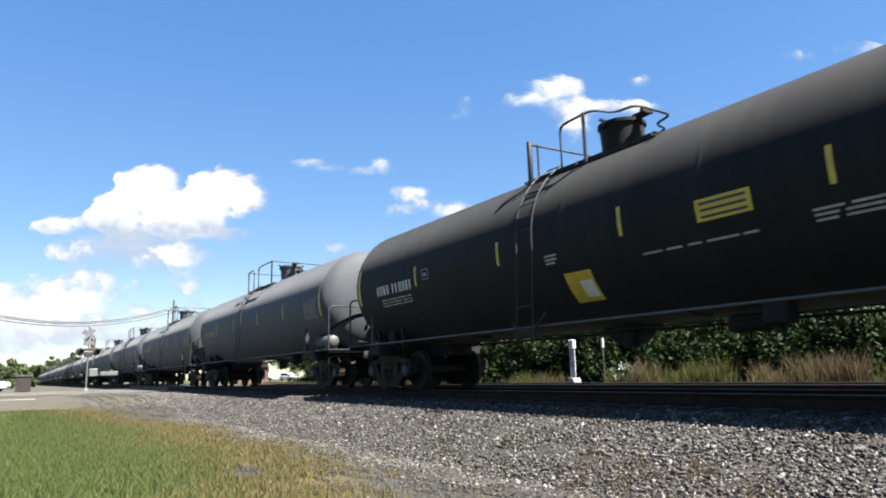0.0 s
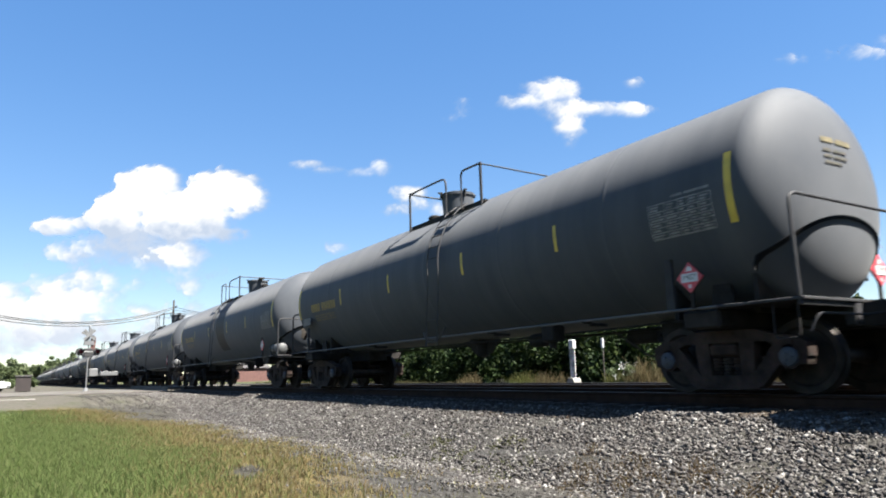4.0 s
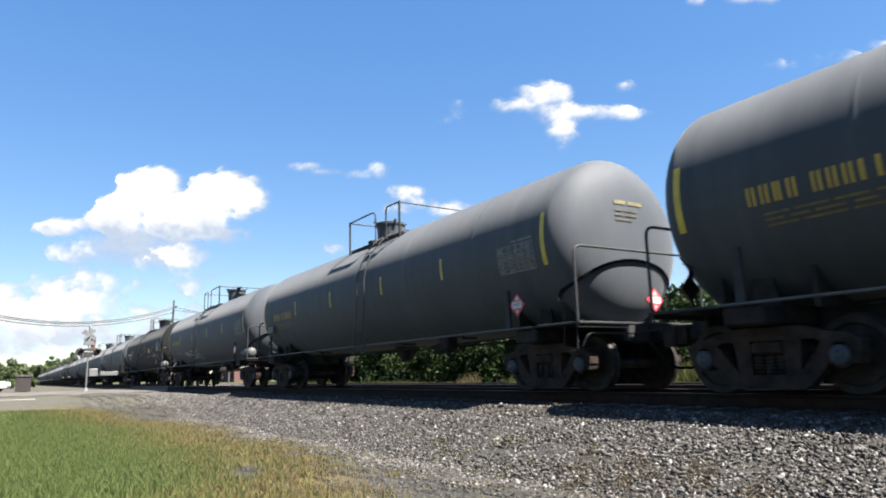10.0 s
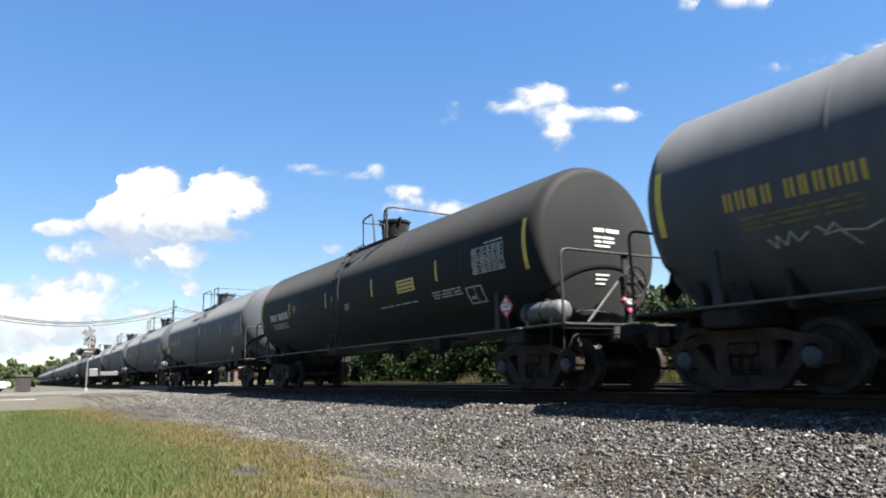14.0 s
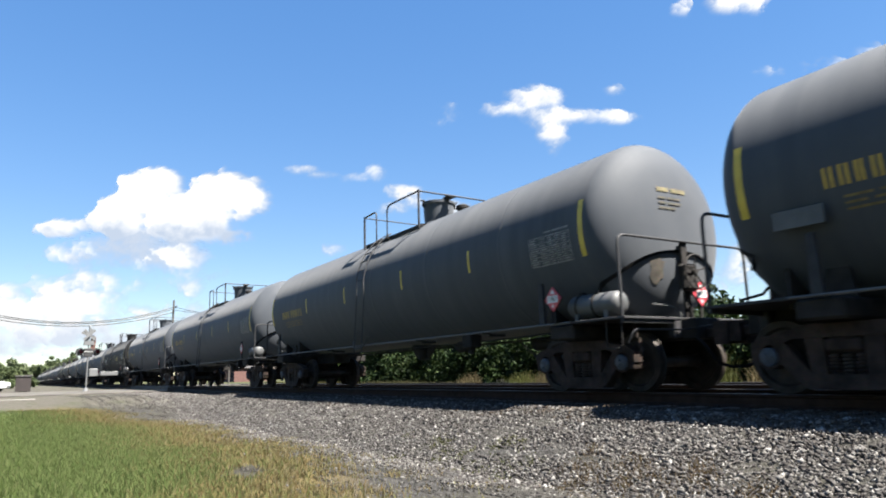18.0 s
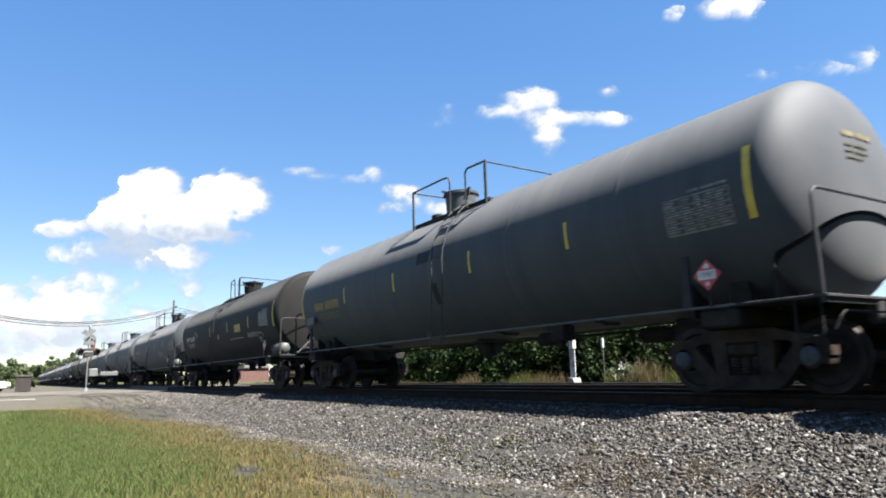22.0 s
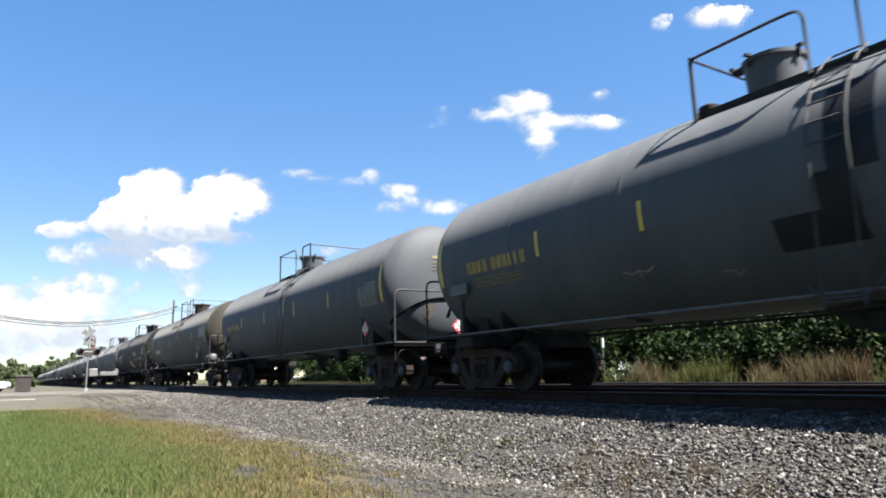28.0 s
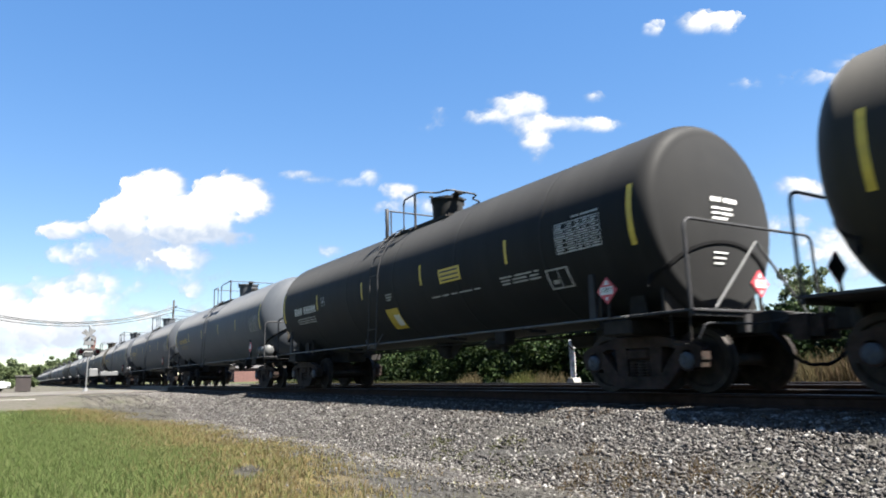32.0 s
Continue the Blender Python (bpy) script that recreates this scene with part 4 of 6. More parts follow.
GRAFFITI = [
    [(-2.96, -35), (-2.88, -58)], [(-2.9, -37), (-2.66, -36), (-2.6, -42), (-2.82, -46), (-2.5, -50), (-2.55, -56), (-2.8, -57)],
    [(-2.36, -43), (-2.3, -56)], [(-2.4, -36), (-2.39, -37.5)],
    [(-1.9, -41), (-2.05, -39), (-2.2, -46), (-2.12, -56), (-1.9, -57), (-1.82, -50), (-1.98, -50)],
    [(-1.25, -37), (-1.55, -37), (-1.62, -45), (-1.3, -49), (-1.22, -58), (-1.35, -63), (-1.6, -60)],
    [(-4.3, -37), (-4.25, -46)], [(-4.15, -46), (-4.08, -39), (-4.0, -47)], [(-3.92, -47), (-3.9, -40), (-3.8, -47), (-3.76, -40)],
    [(-3.55, -41), (-3.45, -39), (-3.4, -42), (-3.56, -48), (-3.36, -48)], [(-3.28, -43), (-3.25, -48), (-3.15, -43)], [(-3.0, -43), (-3.08, -45), (-2.98, -48), (-3.08, -49)],
]
SCRIBBLE = [
    [(-6.3, -36), (-6.22, -42), (-6.18, -35), (-6.1, -41), (-6.0, -34), (-5.95, -40), (-5.8, -36)], [(-5.7, -34), (-5.6, -38), (-5.5, -34), (-5.42, -40), (-5.3, -47)],
    [(-5.65, -39), (-5.45, -38), (-5.2, -40), (-5.0, -37)],
]
SWIRL = [
    [(2.55, -36), (2.62, -25), (2.8, -24), (2.82, -28), (2.66, -30), (2.84, -32), (2.8, -36), (2.6, -36)],
    [(3.0, -28), (2.9, -31), (2.95, -35), (3.08, -34), (3.1, -29), (3.0, -28)],
    [(3.36, -26), (3.2, -27), (3.22, -31), (3.36, -32), (3.3, -36), (3.15, -35)],
    [(3.42, -32), (3.55, -29), (3.52, -26), (3.42, -29), (3.46, -35), (3.62, -33)],
    [(3.64, -35), (3.66, -27), (3.78, -25), (3.82, -28)],
    [(3.86, -27), (3.9, -33), (4.0, -33), (4.02, -26), (4.0, -40), (3.7, -50), (3.5, -54), (3.62, -56), (3.9, -44), (4.2, -40)],
]
CHALK = [[(4.6, -27), (4.72, -36), (4.8, -28), (4.88, -38)], [(4.95, -30), (5.05, -36), (4.93, -37)], [(5.34, -25), (5.4, -18), (5.5, -26), (5.56, -17)],
         [(5.66, -25), (5.72, -16), (5.85, -18), (5.7, -22), (5.88, -25)], [(5.95, -24), (6.15, -24)], [(6.2, -20), (6.28, -25)]]
SMUDGE = [[(-2.9, -39), (-2.75, -42), (-2.6, -40), (-2.45, -42), (-2.3, -39)], [(-2.6, -40), (-2.58, -45)], [(-1.3, -49), (-1.15, -50), (-1.1, -54), (-1.0, -50)]]


# ---- the train ----
def middle(i, t):
    return s_of(t) - i * LEN


KINDS = {0: "black", 7: "black", 12: "black", 16: "olive", 17: "black", 21: "olive", 24: "black", 28: "black"}
MARKS = {3: ("band",), 6: ("graffiti",), 13: ("swirl",), 14: ("patches",), 11: ("drips",)}
FLIPPED = (2, 5, 7, 8, 11, 12, 14, 15, 16, 19, 22)
BRAKE_BEHIND = (0, 2, 5, 8, 11, 14, 15, 17, 19, 22)
for i in range(-1, 38):
    tank_car(i, KINDS.get(i, "grey"), i < 23, MARKS.get(i, ()), i % 5, i in FLIPPED, i not in BRAKE_BEHIND)


# ---- ground ----
BARE = (-9.7, 2.8)


def ground_z(x, y):
    """Height of the ground: a ballast bank under the tracks, a gravel strip, and grass."""
    z = np.full(np.broadcast(x, y).shape, -0.92)
    z = np.maximum(z, -0.2 - np.clip((6.85 - y) * 0.42, 0, 9))
    z = np.minimum(z, -0.2)
    back = -0.2 - np.clip((y - 14.6) * 0.35, 0, 0.25)
    z = np.where(y > 14, back, z)
    road = np.clip((-x - 24) / 8, 0, 1)
    z = z * (1 - road) + np.minimum(-0.24, np.where(y < 30, -0.26, -0.4)) * road
    return z


def ground_mesh():
    xs = np.concatenate([[-3000, -1500, -700, -400, -250, -180, -130], np.arange(-100, -30, 2.0), np.arange(-30, 8, 0.4), [10, 15, 25, 50, 120, 400, 1500, 3000]])
    ys = np.concatenate([[-3000, -1200, -500, -200, -80, -30, -15], np.arange(-9, 2, 0.5), np.arange(2, 8, 0.15), np.arange(8, 24, 0.5), [26, 30, 36, 45, 60, 90, 150, 300, 700, 1500, 3000]])
    X, Y = np.meshgrid(xs, ys, indexing="ij")
    Z = ground_z(X, Y)
    near = (np.abs(X + 12) < 40) & (Y > -20) & (Y < 20)
    rng = np.random.default_rng(2)
    Z = Z + near * rng.normal(0, 0.012, Z.shape)
    nx, ny = X.shape
    idx = np.arange(nx * ny).reshape(nx, ny)
    f = np.stack([idx[:-1, :-1], idx[1:, :-1], idx[1:, 1:], idx[:-1, 1:]], -1).reshape(-1, 4)
    return np.stack([X, Y, Z], -1).reshape(-1, 3), f


def ground_material():
    m, n, l = nodes_of("ground_surface")
    p = n["Principled BSDF"]
    p.inputs["Roughness"].default_value = 0.9
    p.inputs["Specular IOR Level"].default_value = 0.2
    geo = n.new("ShaderNodeNewGeometry")
    sep = n.new("ShaderNodeSeparateXYZ")
    l.new(geo.outputs["Position"], sep.inputs[0])

    def noise_tex(scale, detail=6):
        t = n.new("ShaderNodeTexNoise")
        t.inputs["Scale"].default_value, t.inputs["Detail"].default_value = scale, detail
        l.new(geo.outputs["Position"], t.inputs["Vector"])
        return t

    def mixc(fac, a, b):
        mx = n.new("ShaderNodeMix")
        mx.data_type = "RGBA"
        for key, v in (("Factor", fac), ("A", a), ("B", b)):
            if isinstance(v, tuple):
                mx.inputs[key].default_value = (*(0.25 * c for c in v), 1)
            elif isinstance(v, float):
                mx.inputs[key].default_value = v
            else:
                l.new(v, mx.inputs[key])
        return mx.outputs["Result"]

    def step(value, lo, hi):
        r = n.new("ShaderNodeMapRange")
        r.inputs["From Min"].default_value, r.inputs["From Max"].default_value = lo, hi
        l.new(value, r.inputs["Value"])
        return r.outputs[0]

    def math2(op, a, b):
        k = n.new("ShaderNodeMath")
        k.operation = op
        for s, v in ((0, a), (1, b)):
            if isinstance(v, (int, float)):
                k.inputs[s].default_value = v
            else:
                l.new(v, k.inputs[s])
        return k.outputs[0]

    wob = noise_tex(0.5).outputs["Fac"]
    yy = math2("ADD", sep.outputs["Y"], math2("MULTIPLY", math2("SUBTRACT", wob, 0.5), 2.2))
    fine = noise_tex(70, 8).outputs["Fac"]
    mid = noise_tex(6, 5).outputs["Fac"]
    gravel = mixc(step(fine, 0.4, 0.62), (0.06, 0.057, 0.052), (0.155, 0.149, 0.138))
    cells = n.new("ShaderNodeTexVoronoi")
    cells.inputs["Scale"].default_value = 34
    l.new(geo.outputs["Position"], cells.inputs["Vector"])
    shade = n.new("ShaderNodeSeparateColor")
    l.new(cells.outputs["Color"], shade.inputs[0])
    pebble = mixc(step(shade.outputs[0], 0.55, 1.0), mixc(shade.outputs[1], (0.05, 0.047, 0.044), (0.13, 0.122, 0.112)), (0.42, 0.41, 0.385))
    # shade in the gaps between pebbles, painted as near-black cell rims
    pebble = mixc(step(cells.outputs["Distance"], 0.35, 0.75), pebble, (0.03, 0.028, 0.026))
    gravel = mixc(step(mid, 0.35, 0.6), gravel, pebble)
    gravel = mixc(step(mid, 0.62, 0.85), gravel, (0.12, 0.106, 0.09))
    gravel = mixc(step(wob, 0.42, 0.66), gravel, mixc(step(fine, 0.4, 0.65), (0.075, 0.07, 0.05), (0.15, 0.14, 0.105)))
    turf = mixc(step(mid, 0.35, 0.7), (0.13, 0.19, 0.045), (0.2, 0.25, 0.075))
    dryg = mixc(step(fine, 0.3, 0.7), (0.2, 0.15, 0.055), (0.3, 0.23, 0.1))
    bulge = math2("MULTIPLY", step(sep.outputs["X"], -4.0, -10.0), step(sep.outputs["X"], -29.0, -22.0))
    ye = math2("SUBTRACT", yy, math2("MULTIPLY", bulge, 1.9))
    col = mixc(step(ye, -0.3, 1.2), turf, dryg)
    col = mixc(step(ye, 1.7, 2.4), col, gravel)
    spot = math2("POWER", math2("ADD", math2("POWER", math2("DIVIDE", math2("SUBTRACT", sep.outputs["X"], BARE[0]), 1.0), 2), math2("POWER", math2("DIVIDE", math2("SUBTRACT", sep.outputs["Y"], BARE[1]), 0.45), 2)), 0.5)
    col = mixc(step(spot, 1.25, 0.7), col, gravel)
    col = mixc(step(yy, 15.2, 16.4), col, (0.15, 0.16, 0.06))
    far = step(math2("ADD", sep.outputs["X"], math2("MULTIPLY", math2("SUBTRACT", wob, 0.5), 3.0)), -27.2, -29.2)
    dust = mixc(step(mid, 0.3, 0.7), (0.15, 0.137, 0.108), (0.25, 0.228, 0.185))
    dust = mixc(step(noise_tex(0.9).outputs["Fac"], 0.5, 0.68), dust, (0.13, 0.14, 0.075))
    col = mixc(math2("MULTIPLY", far, step(yy, 14.5, 13.0)), col, dust)
    l.new(col, p.inputs["Base Color"])
    bp = n.new("ShaderNodeBump")
    bp.inputs["Strength"].default_value, bp.inputs["Distance"].default_value = 0.6, 0.03
    l.new(fine, bp.inputs["Height"])
    l.new(bp.outputs[0], p.inputs["Normal"])
    return m


gv, gf = ground_mesh()
ground = raw("ground", gv, gf, ground_material(), "gravelly ground with mown grass beside the railway", "ground", "structure", smooth=True)


# ---- tracks ----
def rail_mesh(bm, x0, x1):
    prism_pts = [(-0.075, -0.18), (0.075, -0.18), (0.07, -0.165), (0.014, -0.14), (0.012, -0.05), (0.036, -0.035), (0.036, -0.008), (0.028, 0.0), (-0.028, 0.0), (-0.036, -0.008), (-0.036, -0.035), (-0.012, -0.05), (-0.014, -0.14), (-0.07, -0.165)]
    a = [bm.verts.new((x0, y, z)) for y, z in prism_pts]
    b = [bm.verts.new((x1, y, z)) for y, z in prism_pts]
    for i in range(len(a)):
        f = bm.faces.new((a[i], b[i], b[(i + 1) % len(a)], a[(i + 1) % len(a)]))
        f.material_index = 1 if i in (6, 7, 8) else 0


for ty, title in ((TRACK, "main track"), (TRACK2, "second track")):
    track = tagged(new("railway_track"), "steel rails on timber sleepers in ballast, " + title, "railway track", "railway tracks", "structure")
    track.location = (0, ty, 0)
    for s in (-1, 1):
        ob = add("rail", "rail", lambda bm: rail_mesh(bm, -700, 60), RAIL_SIDE, track, pose(0, s * 0.7535, 0), "rusty rail with a polished head")
        if len(ob.data.materials) < 2:
            ob.data.materials.append(RAIL_TOP)
    if ty == TRACK:
        for k in range(120):
            add("sleeper", "sleeper", lambda bm: box(bm, -0.11, 0.11, -1.3, 1.3, -0.36, -0.175, 0.012), TIE, track, pose(6 - k * 0.53, random.uniform(-0.03, 0.03), 0, 0, 0, random.uniform(-0.6, 0.6)))


def toe(x):
    """Uneven foot of the ballast bank."""
    return 0.22 * np.sin(x * 0.9) + 0.16 * np.sin(x * 2.3 + 2) + 0.1 * np.sin(x * 5.7)


def stones(name, count, area, size, seed, label, material=STONES, spill=0.14):
    """Loose angular stones on the ground within area."""
    rng = np.random.default_rng(seed)
    x0, x1, y0, y1 = area
    # denser towards the camera's end
    x = x1 - (x1 - x0) * rng.random(count) ** 1.5
    u = rng.random(count)
    y = y0 + (y1 - y0) * u + (toe(x) - np.abs(rng.normal(0, spill, count))) * (1 - u) ** 2
    r = size * rng.uniform(0.45, 1.1, count) * np.where(rng.random(count) < 0.12, 1.45, 1.0)
    z = ground_z(x, y) + r * rng.uniform(-0.05, 0.6, count)
    base = np.array([(1, 0, 0), (-1, 0, 0), (0, 1, 0), (0, -1, 0), (0, 0, 1), (0, 0, -1)], float)
    tri = np.array([(0, 2, 4), (2, 1, 4), (1, 3, 4), (3, 0, 4), (2, 0, 5), (1, 2, 5), (3, 1, 5), (0, 3, 5)])
    v = base[None] * rng.uniform(0.6, 1.3, (count, 6, 1)) + rng.normal(0, 0.32, (count, 6, 3))
    v *= np.array([1.25, 0.9, 0.62])
    # tumbled about two axes
    a, e = rng.random(count) * math.tau, rng.normal(0, 0.6, count)
    c, q = np.cos(e)[:, None], np.sin(e)[:, None]
    v = np.stack([v[..., 0], v[..., 1] * c - v[..., 2] * q, v[..., 1] * q + v[..., 2] * c], -1)
    c, q = np.cos(a)[:, None], np.sin(a)[:, None]
    v = np.stack([v[..., 0] * c - v[..., 1] * q, v[..., 0] * q + v[..., 1] * c, v[..., 2]], -1)
    v = v * r[:, None, None] + np.stack([x, y, z], -1)[:, None]
    f = (tri[None] + (np.arange(count) * 6)[:, None, None]).reshape(-1, 3)
    return raw(name, v.reshape(-1, 3), f, material, label, "ballast")


stones("ballast", 150000, (-42, -1.2, 4.95, 7.2), 0.0235, 5, "pale grey and tan crushed-stone ballast bank", STONES, 0.3)
stones("ballast_shoulder", 34000, (-42, -1.2, 6.9, 7.95), 0.025, 9, "rust-stained ballast beside the sleepers, browned for the train's shade", GRIMY_SHADED)
stones("ballast_between", 8000, (-26, -1.2, 7.8, 9.8), 0.03, 6, "oily crushed stone between the rails, darkened for the train's shade", SHADED)
stones("gravel", 60000, (-38, -1.0, 2.5, 5.7), 0.0145, 7, "fine grey gravel strip beside the ballast", FINES)
stones("ballast_ahead", 12000, (-1.3, 9, 4.9, 7.95), 0.034, 31, "grey and tan crushed-stone ballast bank")
stones("gravel_ahead", 3000, (-1.1, 8, 2.5, 5.3), 0.018, 32, "fine grey gravel strip beside the ballast", FINES)
stones("loose_stones", 4200, (-30, -1.0, 3.2, 5.3), 0.022, 8, "stones spilled from the ballast on to the gravel", STONES, 0.4)


def blades(name, count, area, height, material, seed, label, category, lean=0.4, width=0.006, keep=None, clump=0.0, feather=0.0):
    rng = np.random.default_rng(seed)
    x0, x1, y0, y1 = area
    if clump:
        k = max(8, count // 60)
        cx, cy = x0 + (x1 - x0) * rng.random(k), y0 + (y1 - y0) * rng.random(k)
        w = rng.integers(0, k, count)
        x, y = cx[w] + rng.normal(0, clump, count), cy[w] + rng.normal(0, clump, count)
        hk = rng.uniform(0.6, 1.2, k)[w]
    else:
        x, y = x1 - (x1 - x0) * rng.random(count) ** 1.4, y0 + (y1 - y0) * rng.random(count)
        hk = 1.0
    if keep is not None:
        ok = keep(x, y, rng)
        x, y = x[ok], y[ok]
        hk = hk[ok] if clump else hk
    if feather:
        # the patch thins out towards its rim
        rim = np.minimum(np.minimum(x - x0, x1 - x), y - y0) / feather
        ok = np.random.default_rng(seed + 500).random(len(x)) < np.clip(rim, 0, 1)
        x, y = x[ok], y[ok]
    n = len(x)
    z = ground_z(x, y) - 0.01
    h = height * rng.uniform(0.45, 1.15, n) * hk
    a = rng.random(n) * math.tau
    dx, dy = np.cos(a), np.sin(a)
    bend = h * lean * rng.uniform(0.2, 1.3, n)
    b = rng.random(n) * math.tau
    w = width * rng.uniform(0.6, 1.4, n)
    p = np.stack([x, y, z], -1)
    side = np.stack([dx * w, dy * w, 0 * w], -1)
    mid = p + np.stack([np.cos(b) * bend * 0.35, np.sin(b) * bend * 0.35, h * 0.6], -1)
    tip = p + np.stack([np.cos(b) * bend, np.sin(b) * bend, h], -1)
    v = np.stack([p - side, p + side, mid + side * 0.8, mid - side * 0.8, tip], 1).reshape(-1, 3)
    o = (np.arange(n) * 5)[:, None]
    f = np.concatenate([o + np.array([[0, 1, 2]]), o + np.array([[0, 2, 3]]), o + np.array([[3, 2, 4]])])
    return raw(name, v, f, material, label, category)


def edge(x, y):
    """Where the grass ends: it bulges towards the track, and stops short of the road."""
    bulge = np.clip((-4 - x) / 6, 0, 1) * np.clip((x + 29) / 7, 0, 1)
    return 2.2 + 1.9 * bulge + 0.16 * np.sin(x * 0.9) + 0.14 * np.sin(x * 1.9 + 1) + 0.12 * np.sin(x * 4.1) - 6 * np.clip(-28 - x, 0, 1)


def bare(x, y):
    """Distance from a worn stony spot in the grass, 1 at its rim."""
    p, q = x - BARE[0], y - BARE[1]
    return np.hypot((-0.96 * p + 0.28 * q) / 0.95, (0.28 * p + 0.96 * q) / 0.31)


blades("grass", 230000, (-29.5, -4.0, -0.9, 4.2), 0.12, GRASS, 11, "short green mown grass", "grass", 0.5, 0.0055, feather=1.2, keep=lambda x, y, r: (y < edge(x, y) - 1.7 + r.normal(0, 0.6, len(x))) & (bare(x, y) > r.uniform(0.45, 1.15, len(x))))
blades("dry_grass", 250000, (-29.5, -3.5, -0.6, 5.0), 0.1, DRY, 12, "sun-scorched dry grass along the gravel", "grass", 0.5, 0.0055, feather=1.2, keep=lambda x, y, r: ((y < edge(x, y) + r.normal(-0.4, 0.55, len(x))) & (y > edge(x, y) - 1.9 + r.normal(0, 0.7, len(x))) & (bare(x, y) > r.uniform(0.45, 1.15, len(x)))))
blades("grass_beside", 60000, (-29, -1.0, -9, -0.3), 0.15, GRASS, 16, "short green mown grass", "grass", 0.55, 0.006, feather=1.5)
blades("grass_behind", 60000, (-5.5, 9, -9, 3.0), 0.13, GRASS, 14, "short green mown grass", "grass", 0.7, 0.0045, feather=1.5, keep=lambda x, y, r: (y < edge(x, y) - 0.9 + r.normal(0, 0.5, len(x))))
blades("dry_grass_behind", 16000, (-5.0, 9, -0.6, 4.3), 0.085, DRY, 15, "sun-scorched dry grass along the gravel", "grass", 0.7, 0.006, feather=1.2, keep=lambda x, y, r: (np.abs(y - edge(x, y) + 0.4) < np.abs(r.normal(0.0, 0.5, len(x)))))
blades("tall_weeds", 30000, (-60, 4, 16.4, 19.6), 0.26, WEED, 13, "tall seeding weeds behind the tracks", "weeds", 0.3, 0.012, None, 0.28)


def leaves(centres, radii, count, size, seed, squash=0.8):
    """Loose leaf quads scattered through clumps."""
    rng = np.random.default_rng(seed)
    c = np.asarray(centres, float)
    r = np.asarray(radii, float)
    w = rng.choice(len(c), count, p=r ** 2 / (r ** 2).sum())
    d = rng.normal(size=(count, 3))
    d /= np.linalg.norm(d, axis=1)[:, None]
    q = c[w] + d * (r[w] * rng.uniform(0.35, 1.05, count) ** 0.6)[:, None] * np.array([1, 1, squash])
    a, b = rng.normal(size=(count, 3)), rng.normal(size=(count, 3))
    a /= np.linalg.norm(a, axis=1)[:, None]
    b = np.cross(a, b)
    b /= np.linalg.norm(b, axis=1)[:, None]
    s = size * rng.uniform(0.6, 1.4, count)[:, None]
    v = np.stack([q - a * s, q - b * s * 0.5, q + a * s, q + b * s * 0.5], 1).reshape(-1, 3)
    f = (np.arange(count) * 4)[:, None] + np.array([[0, 1, 2, 3]])
    return v, f


rng = np.random.default_rng(21)
hc, hr = [], []
for k in range(330):
    x = -56 + 60 * rng.random()
    hc.append((x, 21.0 + rng.normal(0, 0.8), -0.5 + rng.uniform(0.0, 3.0 if x < -14 else 2.3)))
    hr.append(rng.uniform(0.5, 1.1))
v, f = leaves(hc, hr, 120000, 0.1, 22)
raw("hedge", v, f, LEAF, "dense dark green hedge behind the tracks", "hedge")
hc, hr = [], []
for k in range(260):
    x = -64 + 74 * rng.random()
    hc.append((x, 24.0 + rng.normal(0, 0.8), -0.5 + rng.uniform(0.0, 3.6 if x < -17 else 2.3)))
    hr.append(rng.uniform(0.7, 1.3))
v, f = leaves(hc, hr, 60000, 0.19, 23)
raw("thicket", v, f, LEAF, "dense dark thicket behind the hedge", "thicket")


# ---- the level crossing ----
ASPHALT = surface("worn_asphalt", (0.0465, 0.0422, 0.036), 0.85, 0, 0.4, 0.9, 60, 0.4, (0.078, 0.07, 0.058))
CONCRETE = surface("pale_concrete", (0.198, 0.189, 0.174), 0.85, 0, 0.2, 1.5, 40, 0.3)
SILVER = surface("aluminium_paint", (0.105, 0.107, 0.109), 0.5, 0.2, 0.12, 4, 40)
LAMP_BLACK = surface("matt_black", (0.015, 0.015, 0.016), 0.7, 0, 0.2)
RED_LENS = surface("red_lens", (0.09, 0.012, 0.012), 0.2, 0, 0.05)
BROWN = surface("brown_boards", (0.0168, 0.0114, 0.0108), 0.8, 0, 0.3, 2, 30, 0.3, None, (1, 1, 8))
BRICK_RED = surface("red_brick_far", (0.0806, 0.0372, 0.031), 0.85, 0, 0.25, 3, 30)
ROOF = surface("dark_shingles", (0.0434, 0.0403, 0.0403), 0.9, 0, 0.25, 3, 30)
POLE = surface("weathered_pole", (0.05, 0.044, 0.04), 0.9, 0, 0.3, 4, 30, 0.3, None, (6, 6, 0.5))
WIRE = surface("black_cable", (0.006, 0.006, 0.0066), 0.6)
CAR_WHITE = surface("white_car_paint", (0.75, 0.76, 0.77), 0.25, 0, 0.04)
RUBBER = surface("tyre_rubber", (0.02, 0.02, 0.02), 0.85)
m_glass, gn, gl = nodes_of("dark_glass")
gn["Principled BSDF"].inputs["Base Color"].default_value = (0.02, 0.025, 0.03, 1)
gn["Principled BSDF"].inputs["Roughness"].default_value = 0.05


def sheet(name, x0, x1, y0, y1, z, thick, material, label, category):
    bm = bmesh.new()
    box(bm, x0, x1, y0, y1, z - thick, z)
    return tagged(part(name, bm, material, None), label, category, "", "structure")


